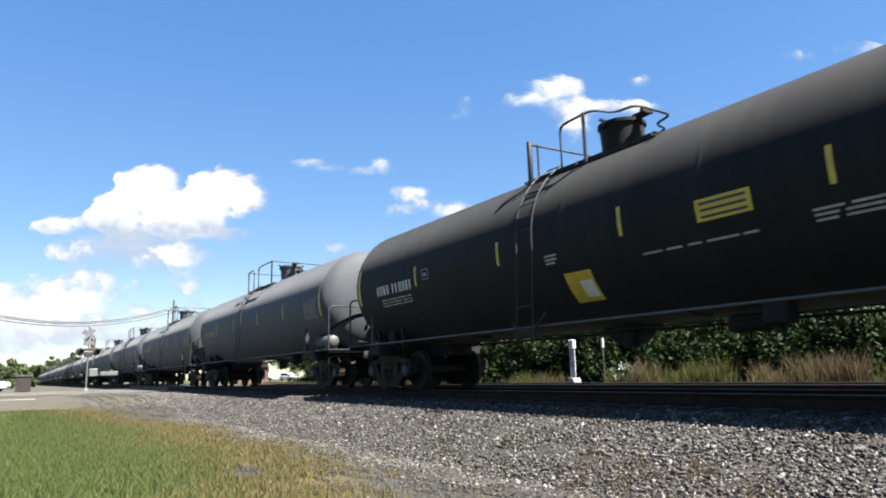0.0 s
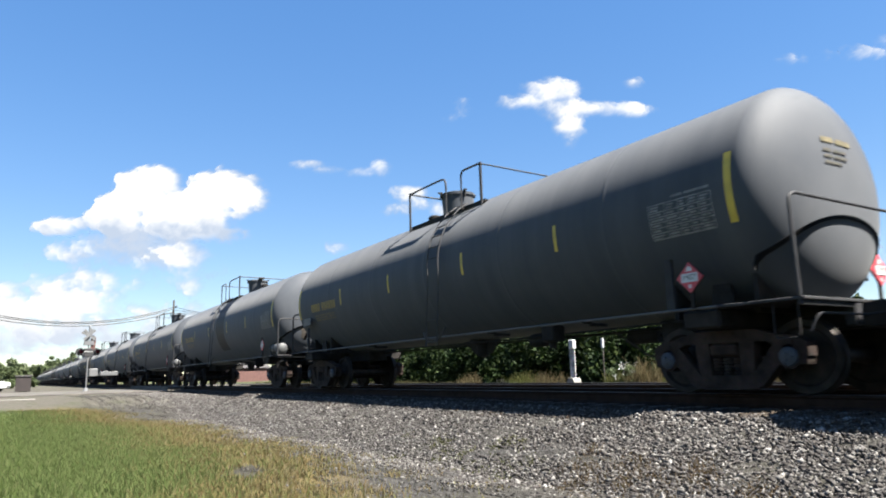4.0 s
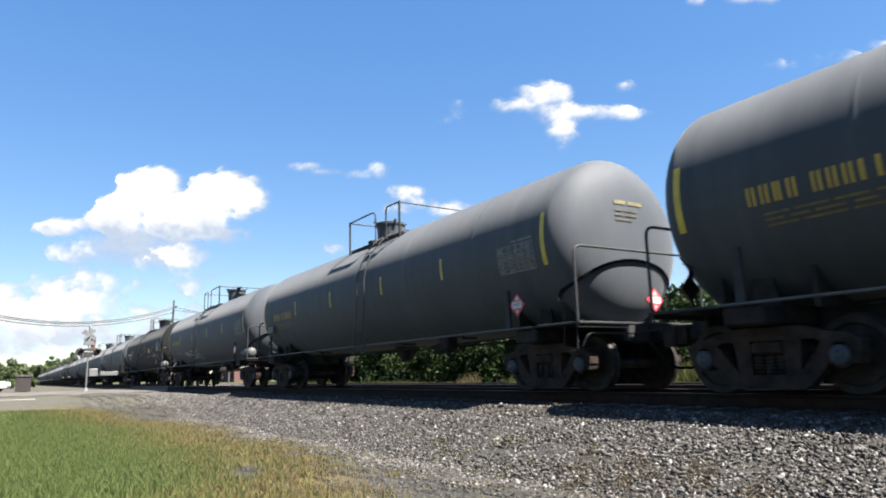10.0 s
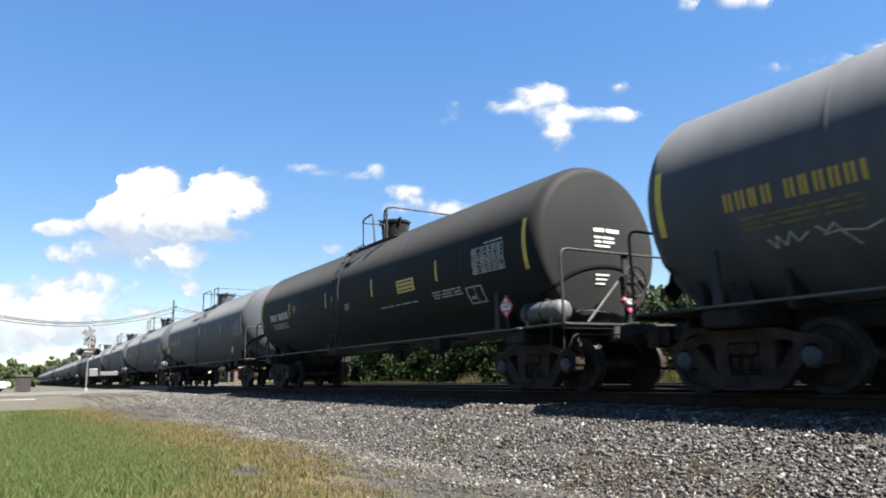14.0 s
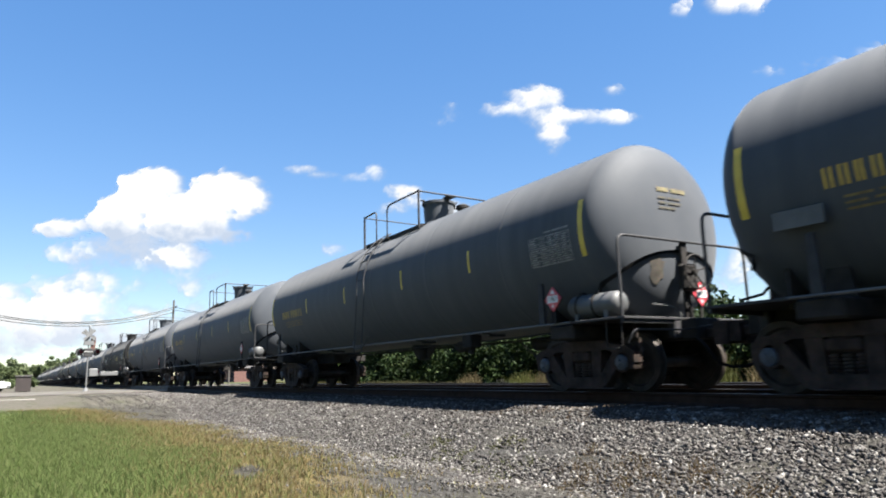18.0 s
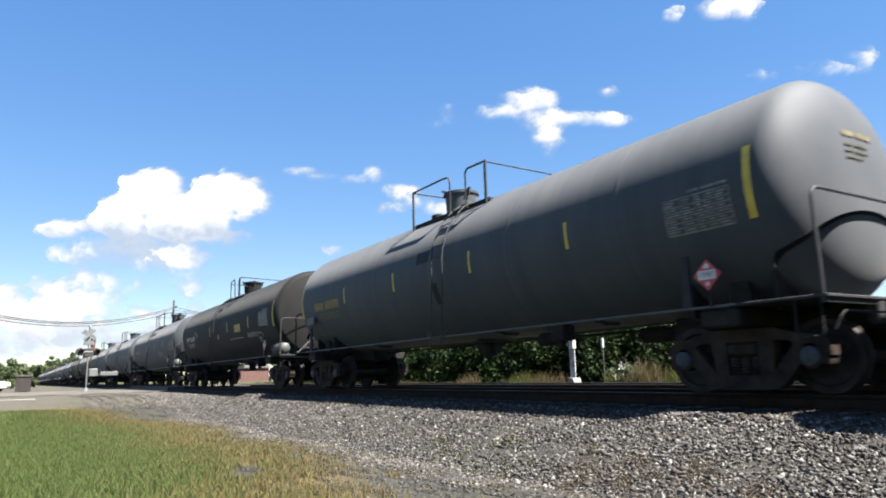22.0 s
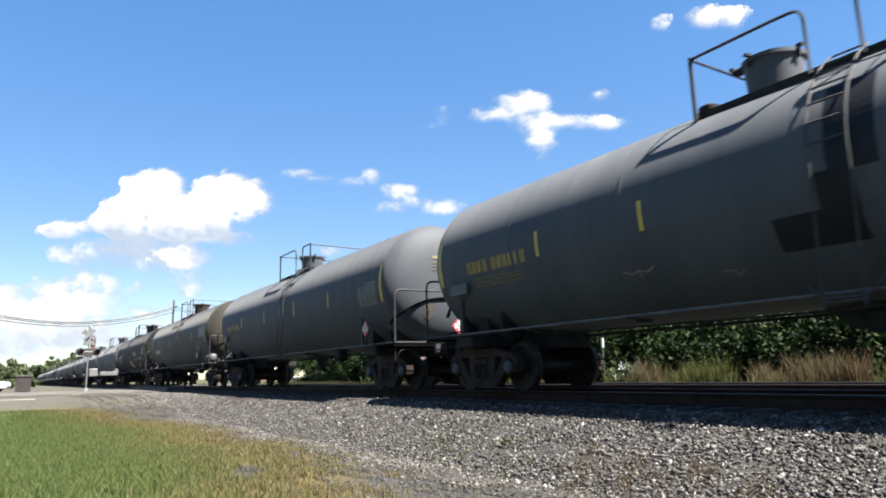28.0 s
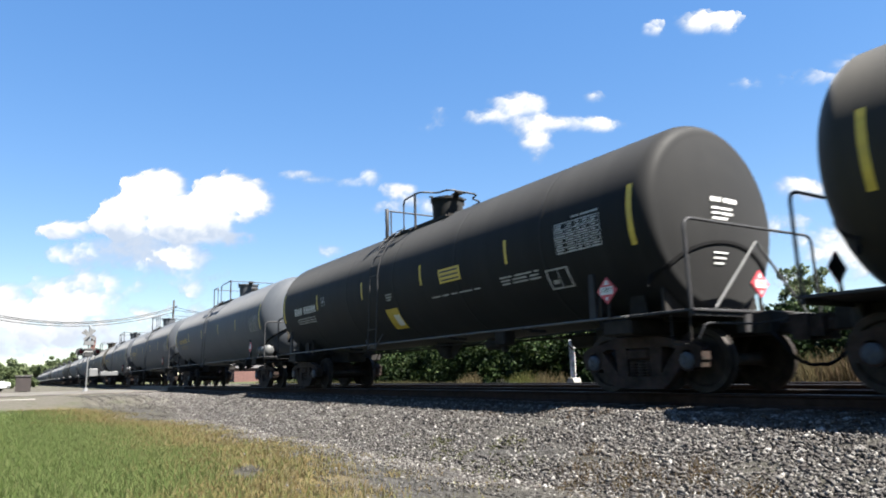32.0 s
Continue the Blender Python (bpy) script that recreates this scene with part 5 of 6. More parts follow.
sheet("road", -56.5, -40.0, -220, 7.2, -0.2, 0.3, ASPHALT, "grey asphalt road leading to the level crossing", "road")
sheet("road", -56.5, -40.0, 14.3, 220, -0.2, 0.3, ASPHALT, "grey asphalt road beyond the level crossing", "road")
sheet("road_edge", -33.2, -32.75, -120, 0.7, -0.235, 0.3, CONCRETE, "pale concrete strip along the road", "kerb")
for y0, y1 in ((7.25, 7.98), (8.13, 9.45), (9.6, 11.9), (12.07, 13.4), (13.57, 14.25)):
    sheet("crossing_panel", -55.5, -41.0, y0, y1, -0.02, 0.25, ASPHALT, "asphalt crossing panel between the rails", "crossing panel")


def crossing_signal(x, y, z, turn):
    sig = tagged(new("crossing_signal"), "silver level-crossing signal mast with white crossbuck and red lights", "crossing signal")
    sig.matrix_basis = pose(x, y, z, 0, 0, turn)
    bm = bmesh.new()
    rod(bm, (0, 0, 0.2), (0, 0, 4.35), 0.05, 14)
    rod(bm, (0, 0, 4.35), (0, 0, 4.45), 0.08, 14, 0.02)
    part("mast", bm, SILVER, sig)
    bm = bmesh.new()
    rod(bm, (0, 0, -0.1), (0, 0, 0.22), 0.24, 14, 0.15)
    box(bm, -0.35, 0.35, -0.35, 0.35, -0.25, 0.0, 0.03)
    part("foundation", bm, SILVER, sig, "pale grey painted base")
    for face, off in ((1, 0.1), (-1, -0.1)):
        for a in (45, -45) if face > 0 else (68, -22):
            bm = bmesh.new()
            box(bm, -0.012, 0.012, -0.48, 0.48, -0.08, 0.08, 0.004)
            blade = part("crossbuck_blade", bm, SILVER, sig, "white crossbuck blade")
            blade.matrix_basis = pose(off + 0.012 * (a > 0), 0, 3.75, a, 0, 0)
        bm = bmesh.new()
        box(bm, -0.01, 0.01, -0.3, 0.3, -0.14, 0.14, 0.004)
        sign = part("track_count_sign", bm, SILVER, sig, "small white plate below the crossbuck")
        sign.matrix_basis = pose(off, 0, 3.2)
        bm = bmesh.new()
        rod(bm, (off, -0.5, 2.62), (off, 0.5, 2.62), 0.035, 8)
        part("lamp_arm", bm, SILVER, sig)
        for ly in (-0.5, 0.5):
            bm = bmesh.new()
            rod(bm, (off * 1.2, ly, 2.62), (off * 1.2 + face * 0.03, ly, 2.62), 0.25, 20)
            back = part("lamp_background", bm, LAMP_BLACK, sig, "round black lamp background")
            bm = bmesh.new()
            rod(bm, (off * 1.2 + face * 0.03, ly, 2.62), (off * 1.2 + face * 0.3, ly, 2.64), 0.16, 16, caps=False)
            part("visor", bm, LAMP_BLACK, back)
            bm = bmesh.new()
            rod(bm, (off * 1.2 + face * 0.031, ly, 2.62), (off * 1.2 + face * 0.07, ly, 2.62), 0.14, 16)
            part("lens", bm, RED_LENS, back, "dark red unlit lens")
    bm = bmesh.new()
    box(bm, -0.22, 0.22, 0.1, 0.62, 0.98, 1.5, 0.03)
    gate = part("gate_mechanism", bm, SILVER, sig, "pale grey gate motor housing")
    bm = bmesh.new()
    box(bm, -0.2, 0.2, 0.8, 1.9, 1.02, 1.28, 0.02)
    part("counterweight", bm, SILVER, gate)
    bm = bmesh.new()
    box(bm, -0.05, 0.05, 0.3, 1.9, 1.1, 1.16)
    part("gate_arm_support", bm, SILVER, gate)
    bm = bmesh.new()
    box(bm, -0.1, 0.1, -0.24, 0.24, 2.3, 2.85, 0.02)
    part("junction_box", bm, LAMP_BLACK, sig)
    bm = bmesh.new()
    box(bm, -0.04, 0.04, 0.12, 0.42, 2.72, 3.55, 0.02)
    part("reverse_sign", bm, BRICK_RED, sig, "dull red panel on the mast")
    return sig


crossing_signal(-51.4, 3.95, -0.22, 8)

# equipment hut, parked vehicle on the near side of the crossing
hut = tagged(new("equipment_hut"), "dark brown trackside equipment hut with a flat roof", "hut")
hut.location = (-66.5, 0.48, -0.3)
bm = bmesh.new()
box(bm, -0.55, 0.55, -0.54, 0.54, 0, 1.26, 0.02)
part("wall", bm, BROWN, hut)
bm = bmesh.new()
box(bm, -0.62, 0.62, -0.61, 0.61, 1.26, 1.38, 0.02)
part("roof", bm, ROOF, hut)
bm = bmesh.new()
box(bm, 0.55, 0.58, -0.34, 0.34, 0.08, 1.15, 0.01)
part("door", bm, BROWN, hut)


def vehicle(x, y, z, turn, label, pickup):
    v = tagged(new("parked_car"), label, "car", "parked white vehicles")
    v.matrix_basis = pose(x, y, z, 0, 0, turn)
    low = [(-2.3, 0.35), (2.25, 0.35), (2.35, 0.6), (2.3, 0.85), (1.2, 1.0), (-2.2, 1.02), (-2.35, 0.8)]
    bm = bmesh.new()
    prism(bm, low, -0.9, 0.9)
    if pickup:
        prism(bm, [(-0.6, 1.0), (1.2, 1.0), (0.55, 1.7), (-0.5, 1.72)], -0.78, 0.78)
    else:
        prism(bm, [(-2.15, 1.0), (1.2, 1.0), (0.45, 1.66), (-1.9, 1.7)], -0.78, 0.78)
    bmesh.ops.bevel(bm, geom=bm.edges[:], offset=0.04, segments=1, affect="EDGES")
    part("body", bm, CAR_WHITE, v)
    for s in (-1, 1):
        for xa, xb in (((-0.45, 0.3),) if pickup else ((-1.8, -0.8), (-0.7, 0.3))):
            bm = bmesh.new()
            prism(bm, [(xa, 1.08), (xb + 0.35, 1.08), (xb, 1.58), (xa + 0.05, 1.6)], s * 0.78, s * 0.8)
            part("window", bm, m_glass, v)
        for wx in (-1.4, 1.4):
            bm = bmesh.new()
            rod(bm, (wx, s * 0.72, 0.34), (wx, s * 0.92, 0.34), 0.34, 18)
            w = part("wheel", bm, RUBBER, v)
            bm = bmesh.new()
            rod(bm, (wx, s * 0.9, 0.34), (wx, s * 0.93, 0.34), 0.2, 12)
            part("rim", bm, SILVER, w)
    return v


vehicle(-78.0, -2.9, -0.3, 80, "white parked pickup beside a brown hut", True)
vehicle(-143, 50.0, -0.42, 20, "white parked estate car beyond the tracks", False)
vehicle(-151.0, 48.0, -0.42, 25, "white parked pickup beyond the tracks", True)


def house(x, y, z, turn, w, d, h, wall_material, label):
    hs = tagged(new("house"), label, "house", "houses beyond the tracks")
    hs.matrix_basis = pose(x, y, z, 0, 0, turn)
    bm = bmesh.new()
    box(bm, -w / 2, w / 2, -d / 2, d / 2, 0, h)
    wall = part("wall", bm, wall_material, hs)
    bm = bmesh.new()
    prism(bm, [(-w / 2 - 0.4, h), (w / 2 + 0.4, h), (0, h + w * 0.22)], -d / 2 - 0.4, d / 2 + 0.4)
    part("roof", bm, ROOF, hs)
    for k in range(3):
        bm = bmesh.new()
        box(bm, -w / 2 + 1.2 + k * (w - 2.4) / 2 - 0.5, -w / 2 + 1.2 + k * (w - 2.4) / 2 + 0.5, -d / 2 - 0.03, -d / 2, 0.9, 2.1)
        part("window", bm, m_glass, hs)
    return hs


house(-152, 42, -0.4, 10, 11, 8, 2.9, BRICK_RED, "low red brick house with a dark roof")
house(-128, 60, -0.4, -15, 12, 8, 3.0, BRICK_RED, "red brick bungalow with a dark roof")


# ---- poles and wires ----
def utility_pole(x, y, z, h, arms=1):
    p = tagged(new("utility_pole"), "weathered wooden utility pole with a crossarm", "utility pole", "utility poles")
    p.location = (x, y, z)
    bm = bmesh.new()
    rod(bm, (0, 0, -0.3), (0, 0, h), 0.15, 12, 0.1)
    part("post", bm, POLE, p)
    for k in range(arms):
        bm = bmesh.new()
        box(bm, -1.0, 1.0, 0.1, 0.2, h - 0.9 - k * 0.8, h - 0.78 - k * 0.8, 0.01)
        arm = part("crossarm", bm, POLE, p)
        for s in (-0.9, 0.9):
            bm = bmesh.new()
            rod(bm, (s, 0.15, h - 0.78 - k * 0.8), (s, 0.15, h - 0.6 - k * 0.8), 0.05, 8, 0.03)
            part("insulator", bm, SILVER, arm)
    return p


def wire(a, b, sag, label="sagging black overhead cable", r=0.025):
    bm = bmesh.new()
    a, b = Vector(a), Vector(b)
    pipe(bm, [a.lerp(b, k / 16) - Vector((0, 0, sag * 4 * (k / 16) * (1 - k / 16))) for k in range(17)], r, 5)
    return tagged(part("overhead_cable", bm, WIRE, None), label, "cable", "overhead cables")


utility_pole(-82.8, 14.9, -0.3, 9.85)
utility_pole(-76, -8.0, -0.3, 9.0)
utility_pole(-104, 27.0, -0.4, 12.3)
for dz, sag in ((8.75, 2.15), (8.55, 2.1), (8.2, 2.0)):
    wire((-82.8, 14.9, dz), (-76, -8.0, dz - 0.1), sag, r=0.05)
wire((-82.8, 14.9, 8.8), (-104, 27.0, 10.6), 0.5)
wire((-82.8, 14.9, 8.4), (-74, 38.0, 8.0), 0.8)

# ---- posts and plants behind the tracks ----
# white post, mottled leaf shade put into its colour
POST_STEEL = surface("flaking_white_post", (0.34, 0.34, 0.33), 0.7, 0, 0.6, 9, 40, 0.2, (0.5, 0.5, 0.48))
mp_ = tagged(new("marker_post"), "white marker post with painted-on leaf shade, on a concrete block", "marker post")
mp_.location = (-16.8, 15.6, -0.24)
bm = bmesh.new()
prism(bm, [(-0.17, 0.0), (0.17, 0.0), (0.17, 0.24), (0.1, 0.34), (-0.1, 0.34), (-0.17, 0.24)], -0.17, 0.17)
bmesh.ops.bevel(bm, geom=bm.edges[:], offset=0.015, segments=1, affect="EDGES")
part("base", bm, CONCRETE, mp_, "pale weathered concrete block")
bm = bmesh.new()
box(bm, -0.085, -0.045, -0.07, 0.07, 0.3, 1.56, 0.006)
box(bm, -0.045, 0.1, -0.014, 0.014, 0.3, 1.56)
part("post", bm, POST_STEEL, mp_)
bm = bmesh.new()
box(bm, -0.1, 0.115, -0.075, 0.075, 1.28, 1.58, 0.02)
part("cap", bm, WHITE, mp_)
st = tagged(new("stake"), "thin stake with a white cap beside the weeds", "stake")
st.location = (-16.4, 16.6, -0.24)
bm = bmesh.new()
rod(bm, (0, 0, 0), (0, 0, 1.35), 0.02, 6)
part("shaft", bm, POLE, st)
bm = bmesh.new()
rod(bm, (0, 0, 1.3), (0, 0, 1.62), 0.05, 8)
part("cap", bm, WHITE, st)


def tree(x, y, z, h, spread, seed, label, leaf=0.16, count=7000, crown_low=0.3):
    t = tagged(new("tree"), label, "tree", "trees behind the railway")
    t.location = (x, y, z)
    r = random.Random(seed)
    bm = bmesh.new()
    rod(bm, (0, 0, -0.2), (0.1 * h * 0.1, 0, h * 0.6), h * 0.03, 9, h * 0.012)
    tips = []
    for k in range(9):
        a = r.uniform(0, math.tau)
        f = r.uniform(crown_low, 0.65)
        tip = (math.cos(a) * spread * r.uniform(0.4, 0.8), math.sin(a) * spread * r.uniform(0.4, 0.8), h * r.uniform(f + 0.05, 0.9))
        rod(bm, (0, 0, h * f * 0.8), tip, h * 0.012, 6, h * 0.004)
        tips.append(tip)
    part("trunk", bm, BARK, t)
    cs, rs = [], []
    for k in range(26):
        b0 = r.choice(tips)
        cs.append([b0[j] + r.gauss(0, spread * 0.25) for j in range(2)] + [max(h * crown_low, b0[2] + r.gauss(0, h * 0.1))])
        rs.append(spread * r.uniform(0.16, 0.36))
    v, f = leaves(cs, rs, count, leaf, seed)
    raw("crown", v, f, TREE_LEAF, "", "", "stuff", t)
    return t


tree(-128, -2.6, -0.3, 4.3, 3.2, 31, "bushy green tree beside the road", 0.22, 5000, 0.05)
tree(-123, -6.0, -0.3, 4.6, 3.0, 32, "bushy green tree beside the road", 0.22, 5000, 0.05)
tree(-140, 0.2, -0.3, 3.6, 3.0, 33, "bushy green tree beside the road", 0.22, 4000, 0.05)
for k in range(5):
    tree(-330 - 9 * k, 6.0 + 4.0 * k, -0.4, 8.0 + 1.5 * k, 4.5, 40 + k, "distant dark green tree", 0.5, 2600, 0.05)
for k in range(7):
    tree(-420 - 20 * k, -20 - 9 * k, -0.4, 8, 7.5, 50 + k, "distant dark green tree", 0.7, 1800, 0.05)
for k in range(2, 8):
    x = -10 - 6.5 * k
    tree(x + 2 * math.sin(k * 2.1), 25.5 + 1.5 * math.sin(k), -0.5, 4.6 + 0.8 * math.sin(k * 1.7), 3.0, 60 + k, "leafy shrub-like tree behind the hedge", 0.12, 5000, 0.12)
for k in range(3):
    tree(-176 + 11 * k, 62.0 + k, -0.4, 7.0 + 0.7 * k, 6.0, 90 + k, "broad green tree behind the houses", 0.3, 3000, 0.1)
tree(-14.0, 25.0, -0.5, 4.3, 1.0, 81, "small leafy tree behind the hedge", 0.08, 3000, 0.25)

STRAW = island("straw_weeds", [(0.34, 0.27, 0.14), (0.27, 0.2, 0.095), (0.4, 0.34, 0.19), (0.2, 0.18, 0.075)], 0.8, 0.4)
LIME = island("yellow_green_weeds", [(0.2, 0.24, 0.06), (0.3, 0.31, 0.1), (0.15, 0.18, 0.045), (0.26, 0.24, 0.09)], 0.8, 0.4)
RUSTY = island("reddish_weeds", [(0.26, 0.17, 0.09), (0.2, 0.15, 0.075), (0.33, 0.23, 0.14), (0.16, 0.15, 0.06)], 0.8, 0.4)
TUFTS = ((-15.9, 0.7, LIME, "low green weeds"), (-14.6, 1.0, STRAW, "straw-coloured seeding grass"), (-13.2, 0.9, LIME, "yellow-green seeding grass"),
         (-12.2, 1.0, LIME, "yellow-green seeding grass"), (-10.6, 0.85, STRAW, "straw-coloured seeding grass"), (-9.5, 1.0, STRAW, "straw-coloured seeding grass"),
         (-8.5, 0.95, RUSTY, "reddish seeding dock weeds"), (-7.2, 0.8, LIME, "yellow-green seeding grass"), (-19.4, 0.7, STRAW, "straw-coloured seeding grass"),
         (-21.0, 0.75, LIME, "yellow-green seeding grass"), (-24.5, 0.7, STRAW, "straw-coloured seeding grass"), (-5.2, 0.9, STRAW, "straw-coloured seeding grass"))
for k, (x, h, mat, what) in enumerate(TUFTS):
    blades("weed_tuft", 800, (x - 0.4, x + 0.4, 16.2, 17.0), h, mat, 91 + k, "tuft of tall " + what + " behind the tracks", "weeds", 0.4, 0.012, None, 0.13)

blades("dry_tuft", 2600, (-6.2, -3.4, 5.1, 5.9), 0.075, RUSTY, 120, "sparse dry tufts growing through the ballast", "weeds", 0.8, 0.005, None, 0.09)
blades("dry_tuft", 1500, (-10.5, -6.0, 5.0, 5.9), 0.065, LIME, 121, "sparse dry tufts growing through the ballast", "weeds", 0.8, 0.005, None, 0.08)

blades("gravel_tuft", 2600, (-24, -5.0, 3.6, 5.0), 0.07, DRY, 122, "thin dry tufts scattered over the gravel", "weeds", 0.8, 0.005, None, 0.16)

# a bush with small white flowers
r = random.Random(5)
bush = tagged(new("flowering_bush"), "leafy weed with small white flowers behind the tracks", "weeds")
bush.location = (-15.4, 16.4, -0.35)
v, f = leaves([(r.gauss(0, 0.25), r.gauss(0, 0.2), r.uniform(0.1, 0.75)) for k in range(14)], [0.16] * 14, 900, 0.045, 7)
raw("foliage", v, f, TREE_LEAF, "", "", "stuff", bush)
v, f = leaves([(r.gauss(0, 0.28), r.gauss(0, 0.2), r.uniform(0.45, 0.95)) for k in range(18)], [0.1] * 18, 160, 0.022, 8)
raw("flowers", v, f, WHITE, "", "", "stuff", bush)

# ---- clouds, 2.5 km off ----
FWD, RIGHT, UP = Vector((-0.83130, 0.52523, 0.18184)), Vector((0.52906, 0.84851, -0.0322)), Vector((0, 0, 0))
RIGHT = (FWD.cross(Vector((0, 0, 1)))).normalized()
UP = RIGHT.cross(FWD)
FAR = 2500.0


def cloud_material():
    m, n, l = nodes_of("cloud")
    n.remove(n["Principled BSDF"])
    em, tr, mx = n.new("ShaderNodeEmission"), n.new("ShaderNodeBsdfTransparent"), n.new("ShaderNodeMixShader")
    at_ = n.new("ShaderNodeAttribute")
    at_.attribute_name = "puff"
    tc = n.new("ShaderNodeTexCoord")
    nz = n.new("ShaderNodeTexNoise")
    nz.inputs["Scale"].default_value, nz.inputs["Detail"].default_value = 0.012, 6
    l.new(tc.outputs["Object"], nz.inputs["Vector"])
    cm = n.new("ShaderNodeMix")
    cm.data_type = "RGBA"
    cm.inputs["A"].default_value, cm.inputs["B"].default_value = (0.086, 0.105, 0.135, 1), (0.179, 0.181, 0.184, 1)
    mr = n.new("ShaderNodeMapRange")
    mr.inputs["From Min"].default_value, mr.inputs["From Max"].default_value = 0.4, 0.72
    add_ = n.new("ShaderNodeMath")
    add_.operation = "MULTIPLY_ADD"
    add_.inputs[1].default_value = 0.6
    l.new(nz.outputs["Fac"], add_.inputs[0])
    hf = n.new("ShaderNodeMath")
    hf.operation = "MULTIPLY"
    hf.inputs[1].default_value = 0.5
    l.new(at_.outputs["Fac"], hf.inputs[0])
    l.new(hf.outputs[0], add_.inputs[2])
    l.new(add_.outputs[0], mr.inputs["Value"])
    shade = n.new("ShaderNodeAttribute")
    shade.attribute_name = "lit"
    both = n.new("ShaderNodeMath")
    both.operation = "MULTIPLY"
    l.new(mr.outputs[0], both.inputs[0])
    l.new(shade.outputs["Fac"], both.inputs[1])
    l.new(both.outputs[0], cm.inputs["Factor"])
    l.new(cm.outputs["Result"], em.inputs["Color"])
    em.inputs["Strength"].default_value = 1.0
    sm = n.new("ShaderNodeMapRange")
    sm.interpolation_type = "SMOOTHSTEP"
    sm.inputs["From Min"].default_value, sm.inputs["From Max"].default_value = 0.0, 1.0
    l.new(at_.outputs["Fac"], sm.inputs["Value"])
    l.new(sm.outputs[0], mx.inputs[0])
    l.new(tr.outputs[0], mx.inputs[1])
    l.new(em.outputs[0], mx.inputs[2])
    l.new(mx.outputs[0], n["Material Output"].inputs["Surface"])
    return m


CLOUD = cloud_material()
CLOUDS = []


def cloud(lumps, drift, seed, gain=1.0, step=3.2, lift=0.0, fluff=0.75, base=None, dim=0.85, label="bright white cumulus cloud"):
    """A cloud bank, shaded below its base, from lumps (across, up, half width, half height, weight), in thousandths of the distance from the view's middle."""
    x0 = min(a - 1.7 * w for a, b, w, h, k in lumps)
    x1 = max(a + 1.7 * w for a, b, w, h, k in lumps)
    y0 = min(b - 1.7 * h for a, b, w, h, k in lumps)
    y1 = max(b + 1.7 * h for a, b, w, h, k in lumps)
    nx, ny = int((x1 - x0) / step) + 2, int((y1 - y0) / step) + 2
    xs, ys = np.linspace(x0, x1, nx), np.linspace(y0, y1, ny)
    X, Y = np.meshgrid(xs, ys, indexing="ij")
    N = np.zeros_like(X)
    M = np.zeros_like(X)
    for i in range(nx):
        for j in range(ny):
            q = Vector((xs[i] * 0.026, ys[j] * 0.034, seed * 3.7))
            N[i, j] = noise.fractal(q, 0.6, 2.1, 6)
            M[i, j] = noise.noise(q * 0.45 + Vector((9, 4, 1)))
    D = np.full_like(X, -9.0)
    for a, b, w, h, k in lumps:
        d = ((X - a) / w) ** 2 + ((Y - b) / h) ** 2
        D = np.maximum(D, k * (1.35 - d) + 0.0 * d)
    D = (D + lift + fluff * N + 0.2 * M) * gain
    D = np.clip(D, -1, 1.4)
    ids = -np.ones(X.shape, int)
    keepq = np.zeros((nx - 1, ny - 1), bool)
    for sx in (0, 1):
        for sy in (0, 1):
            keepq |= D[sx:nx - 1 + sx, sy:ny - 1 + sy] > 0.0
    used = np.zeros(X.shape, bool)
    for sx in (0, 1):
        for sy in (0, 1):
            used[sx:nx - 1 + sx, sy:ny - 1 + sy] |= keepq
    ids[used] = np.arange(used.sum())
    cx, cy = (x0 + x1) / 2, (y0 + y1) / 2
    pts = []
    f3 = FAR / 1000
    for x, y, d in zip(X[used], Y[used], D[used]):
        pts.append(((x - cx) * f3, (y - cy) * f3, max(0.0, d) * 60))
    I, J = np.nonzero(keepq)
    f = np.stack([ids[I, J], ids[I + 1, J], ids[I + 1, J + 1], ids[I, J + 1]], -1)
    ob = raw("cloud", pts, f, CLOUD, label, "cloud", "structure", smooth=True)
    at_ = ob.data.attributes.new("puff", "FLOAT", "POINT")
    at_.data.foreach_set("value", np.clip(D[used] / 1.1, 0, 1).astype(np.float32))
    lit = ob.data.attributes.new("lit", "FLOAT", "POINT")
    low = np.clip((base + 26 - Y[used] + 22 * N[used]) / 30, 0, 1) if base is not None else 0 * Y[used]
    lit.data.foreach_set("value", (1 - dim * low).astype(np.float32))
    ob.visible_shadow = False
    CLOUDS.append((ob, cx, cy, drift))
    return ob


def cloud_pose(cx, cy):
    p = EYE + (FWD + RIGHT * (cx / 1000) + UP * (cy / 1000)) * FAR
    m = Matrix((RIGHT, UP, -FWD)).transposed().to_4x4()
    m.translation = p
    return m


def px(u, v, w, h, k=1.0):
    """A lump from its place and half sizes in the picture, turned upright against the camera's lean."""
    a, b = (u - 784) / 1.1842, (441 - v) / 1.1842
    c, s = math.cos(radians(-1.543)), math.sin(radians(-1.543))
    return (a * c - b * s, a * s + b * c, w / 1.1842, h / 1.1842, k)


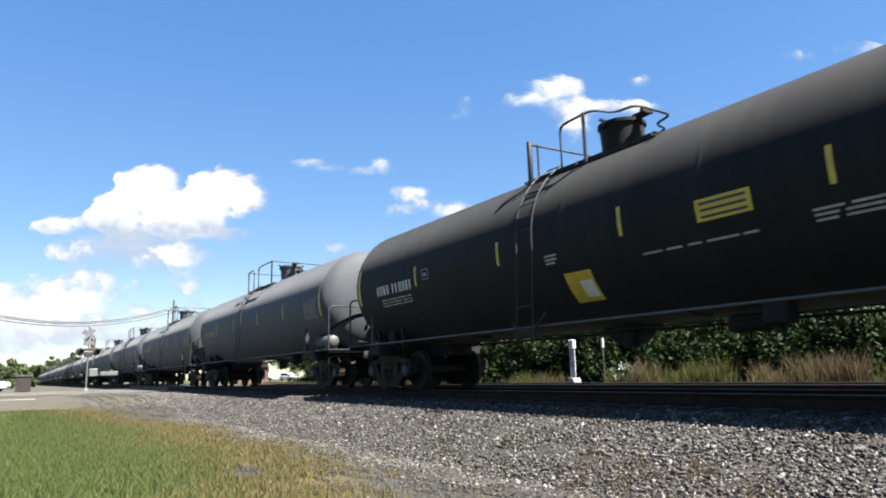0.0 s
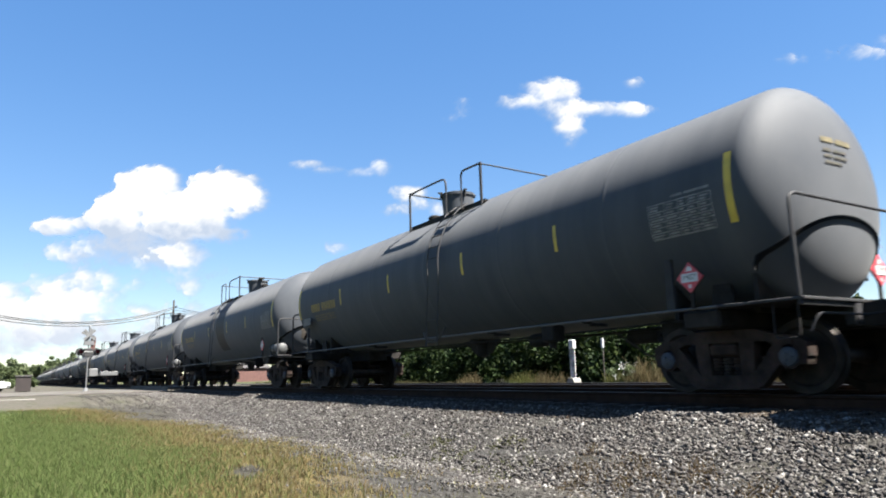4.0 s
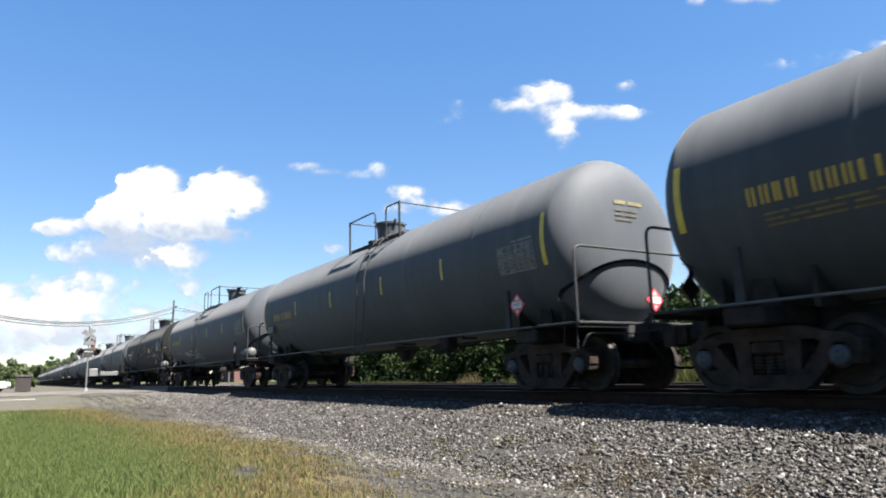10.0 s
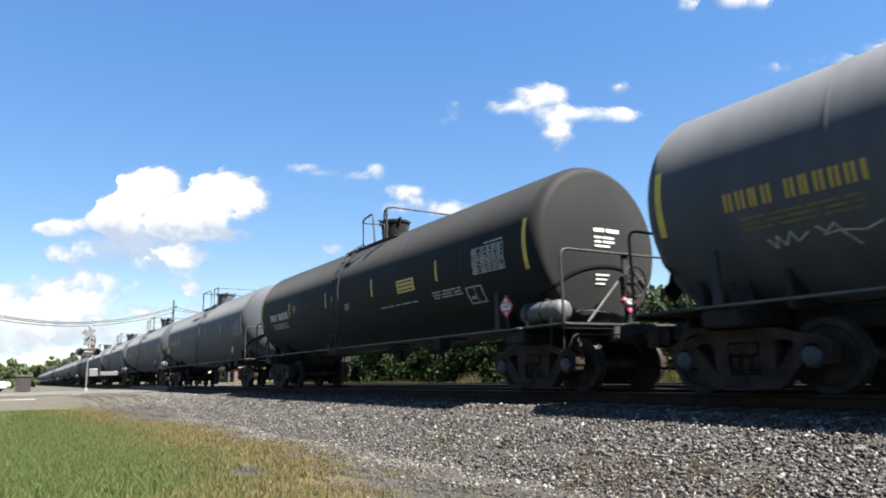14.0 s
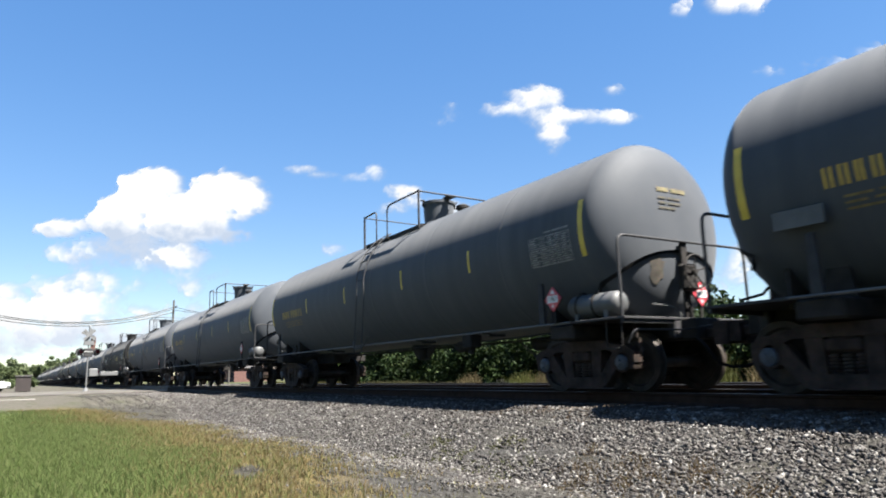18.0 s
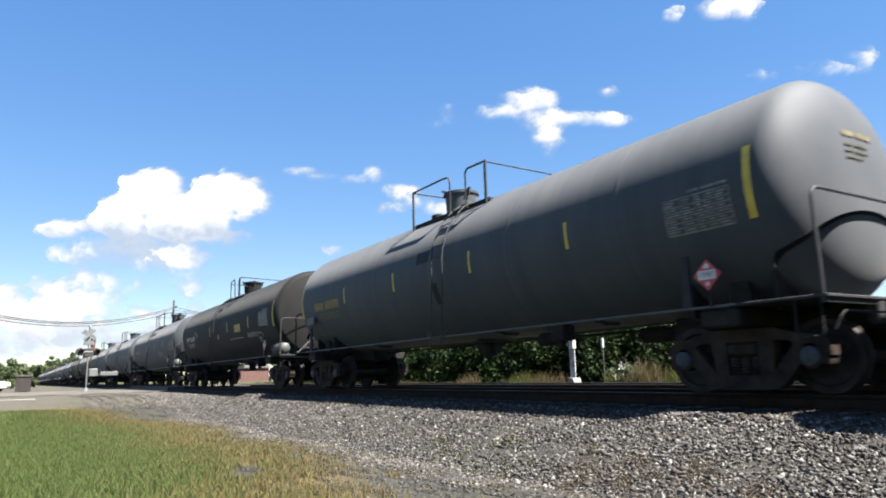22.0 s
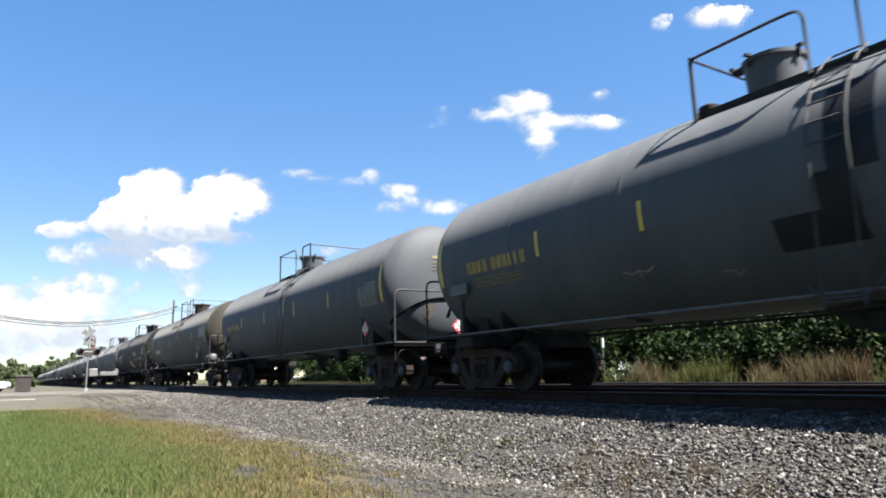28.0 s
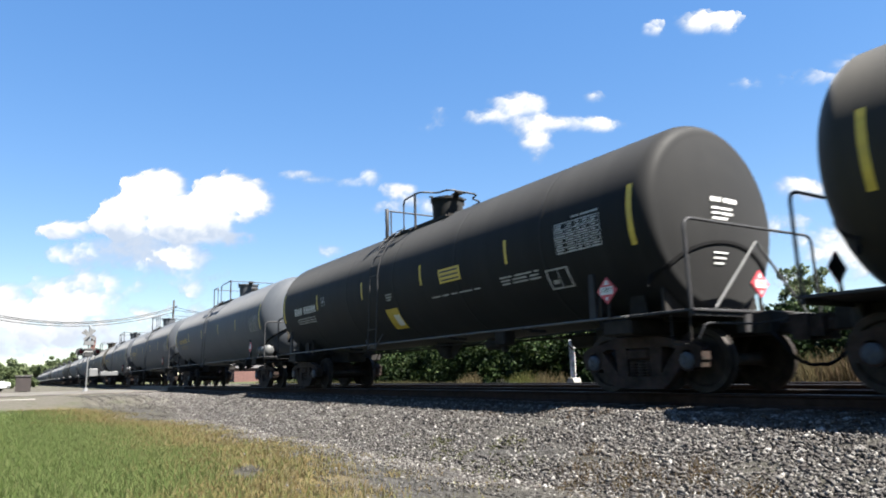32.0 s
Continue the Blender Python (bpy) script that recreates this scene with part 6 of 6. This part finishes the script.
cloud([px(262, 332, 62, 34), px(385, 338, 62, 40), px(225, 372, 66, 44), px(325, 378, 110, 42), px(430, 345, 45, 34), px(108, 398, 50, 18, 0.9), px(345, 412, 80, 22, 0.6)], (9, -7), 1, 1.3, 2.4, lift=0.02, fluff=0.6, base=28.0)
cloud([px(265, 426, 115, 28, 1.0), px(160, 446, 50, 20, 0.7), px(290, 450, 75, 24, 0.7)], (9, -7), 12, 0.55, lift=0.2, fluff=0.7, base=60.0, dim=0.8, label="soft grey underside of a cumulus cloud")
cloud([px(318, 452, 42, 24, 1.0), px(135, 443, 45, 20, 0.8), px(165, 500, 100, 22, 1.1), px(335, 502, 20, 15, 0.5), px(235, 478, 100, 26, 0.4), px(5, 520, 34, 20, 0.7)], (4, -4), 2, 0.65, lift=0.3, fluff=0.9, label="thin white cumulus shreds")
cloud([px(115, 540, 100, 30, 1.2), px(20, 552, 70, 30, 0.9), px(60, 590, 120, 34, 0.8), px(180, 560, 60, 24, 0.5), px(200, 600, 170, 34, 0.5), px(300, 565, 80, 22, 0.3)], (4, -4), 13, 0.75, lift=0.3, fluff=0.9, base=-118.0, dim=0.6)
cloud([px(985, 160, 52, 26), px(935, 178, 42, 16, 0.8), px(1065, 188, 60, 16, 0.8), px(1125, 192, 40, 12, 0.7), px(1015, 222, 30, 30, 0.9), px(1010, 190, 50, 24, 0.9)], (-57, -24), 3, 0.8, 2.2, lift=0.05, fluff=0.6)
cloud([px(548, 290, 36, 8, 0.8), px(590, 299, 36, 8, 0.8), px(640, 304, 36, 9, 0.85), px(676, 294, 18, 16, 0.8)], (-18, -17), 4, 0.55, 2.6)
cloud([px(726, 345, 34, 14, 0.75), px(695, 374, 34, 14, 0.65), px(805, 372, 34, 12, 0.6), px(770, 360, 40, 9, 0.3)], (-17, 5), 5, 0.6, 2.6, fluff=1.0)
cloud([px(1131, 145, 22, 9, 0.6)], (-68, -22), 6, 0.5, 2.2, fluff=1.0)
cloud([px(826, 188, 18, 13, 0.35), px(805, 206, 18, 9, 0.3)], (-40, -15), 7, 0.7, 2.4)
cloud([px(1410, 98, 26, 11, 0.45), px(1525, 86, 60, 14, 0.6), px(1580, 70, 40, 16, 0.6)], (-80, -40), 8, 0.5, 2.6, fluff=1.0)
cloud([px(1365, -36, 60, 20, 0.9), px(1272, -26, 22, 14, 0.7)], (-96, -64), 9, 0.95, 2.6)
cloud([px(606, 437, 22, 12, 0.4)], (-10, -5), 10, 0.8, 2.4)
cloud([px(1440, 330, 50, 22, 0.7), px(1500, 440, 90, 46, 0.7), px(1400, 400, 50, 26, 0.5), px(1330, 470, 120, 30, 0.4)], (-20, -4), 11, 0.9)


# ---- what moves ----
def motions():
    times = [float(k) for k in range(33)]
    for car, i in CARS:
        walk(car, [(t, pose(middle(i, t), TRACK, 0)) for t in times])
    for ob, cx, cy, (dx, dy) in CLOUDS:
        walk(ob, [(0.0, cloud_pose(cx, cy)), (32.0, cloud_pose(cx + dx, cy + dy))])
    # wheels roll: one turn for every wheelset, kept in step by sharing the keys
    start = s_of(0.0)
    fine = [k / 30.0 for k in range(961)]
    for which, dx in (("front", 0.889), ("rear", -0.889)):
        first = WHEELSETS[which][0]
        walk(first, [(t, pose(dx, 0, 0.457, 0, math.degrees((s_of(t) - start) / 0.457), 0)) for t in fine])
        keys = first.animation_data
        for ws in WHEELSETS[which][1:]:
            ws.rotation_mode = "QUATERNION"
            ws.animation_data_create()
            ws.animation_data.action = keys.action
            ws.animation_data.action_slot = keys.action_slot


motions()
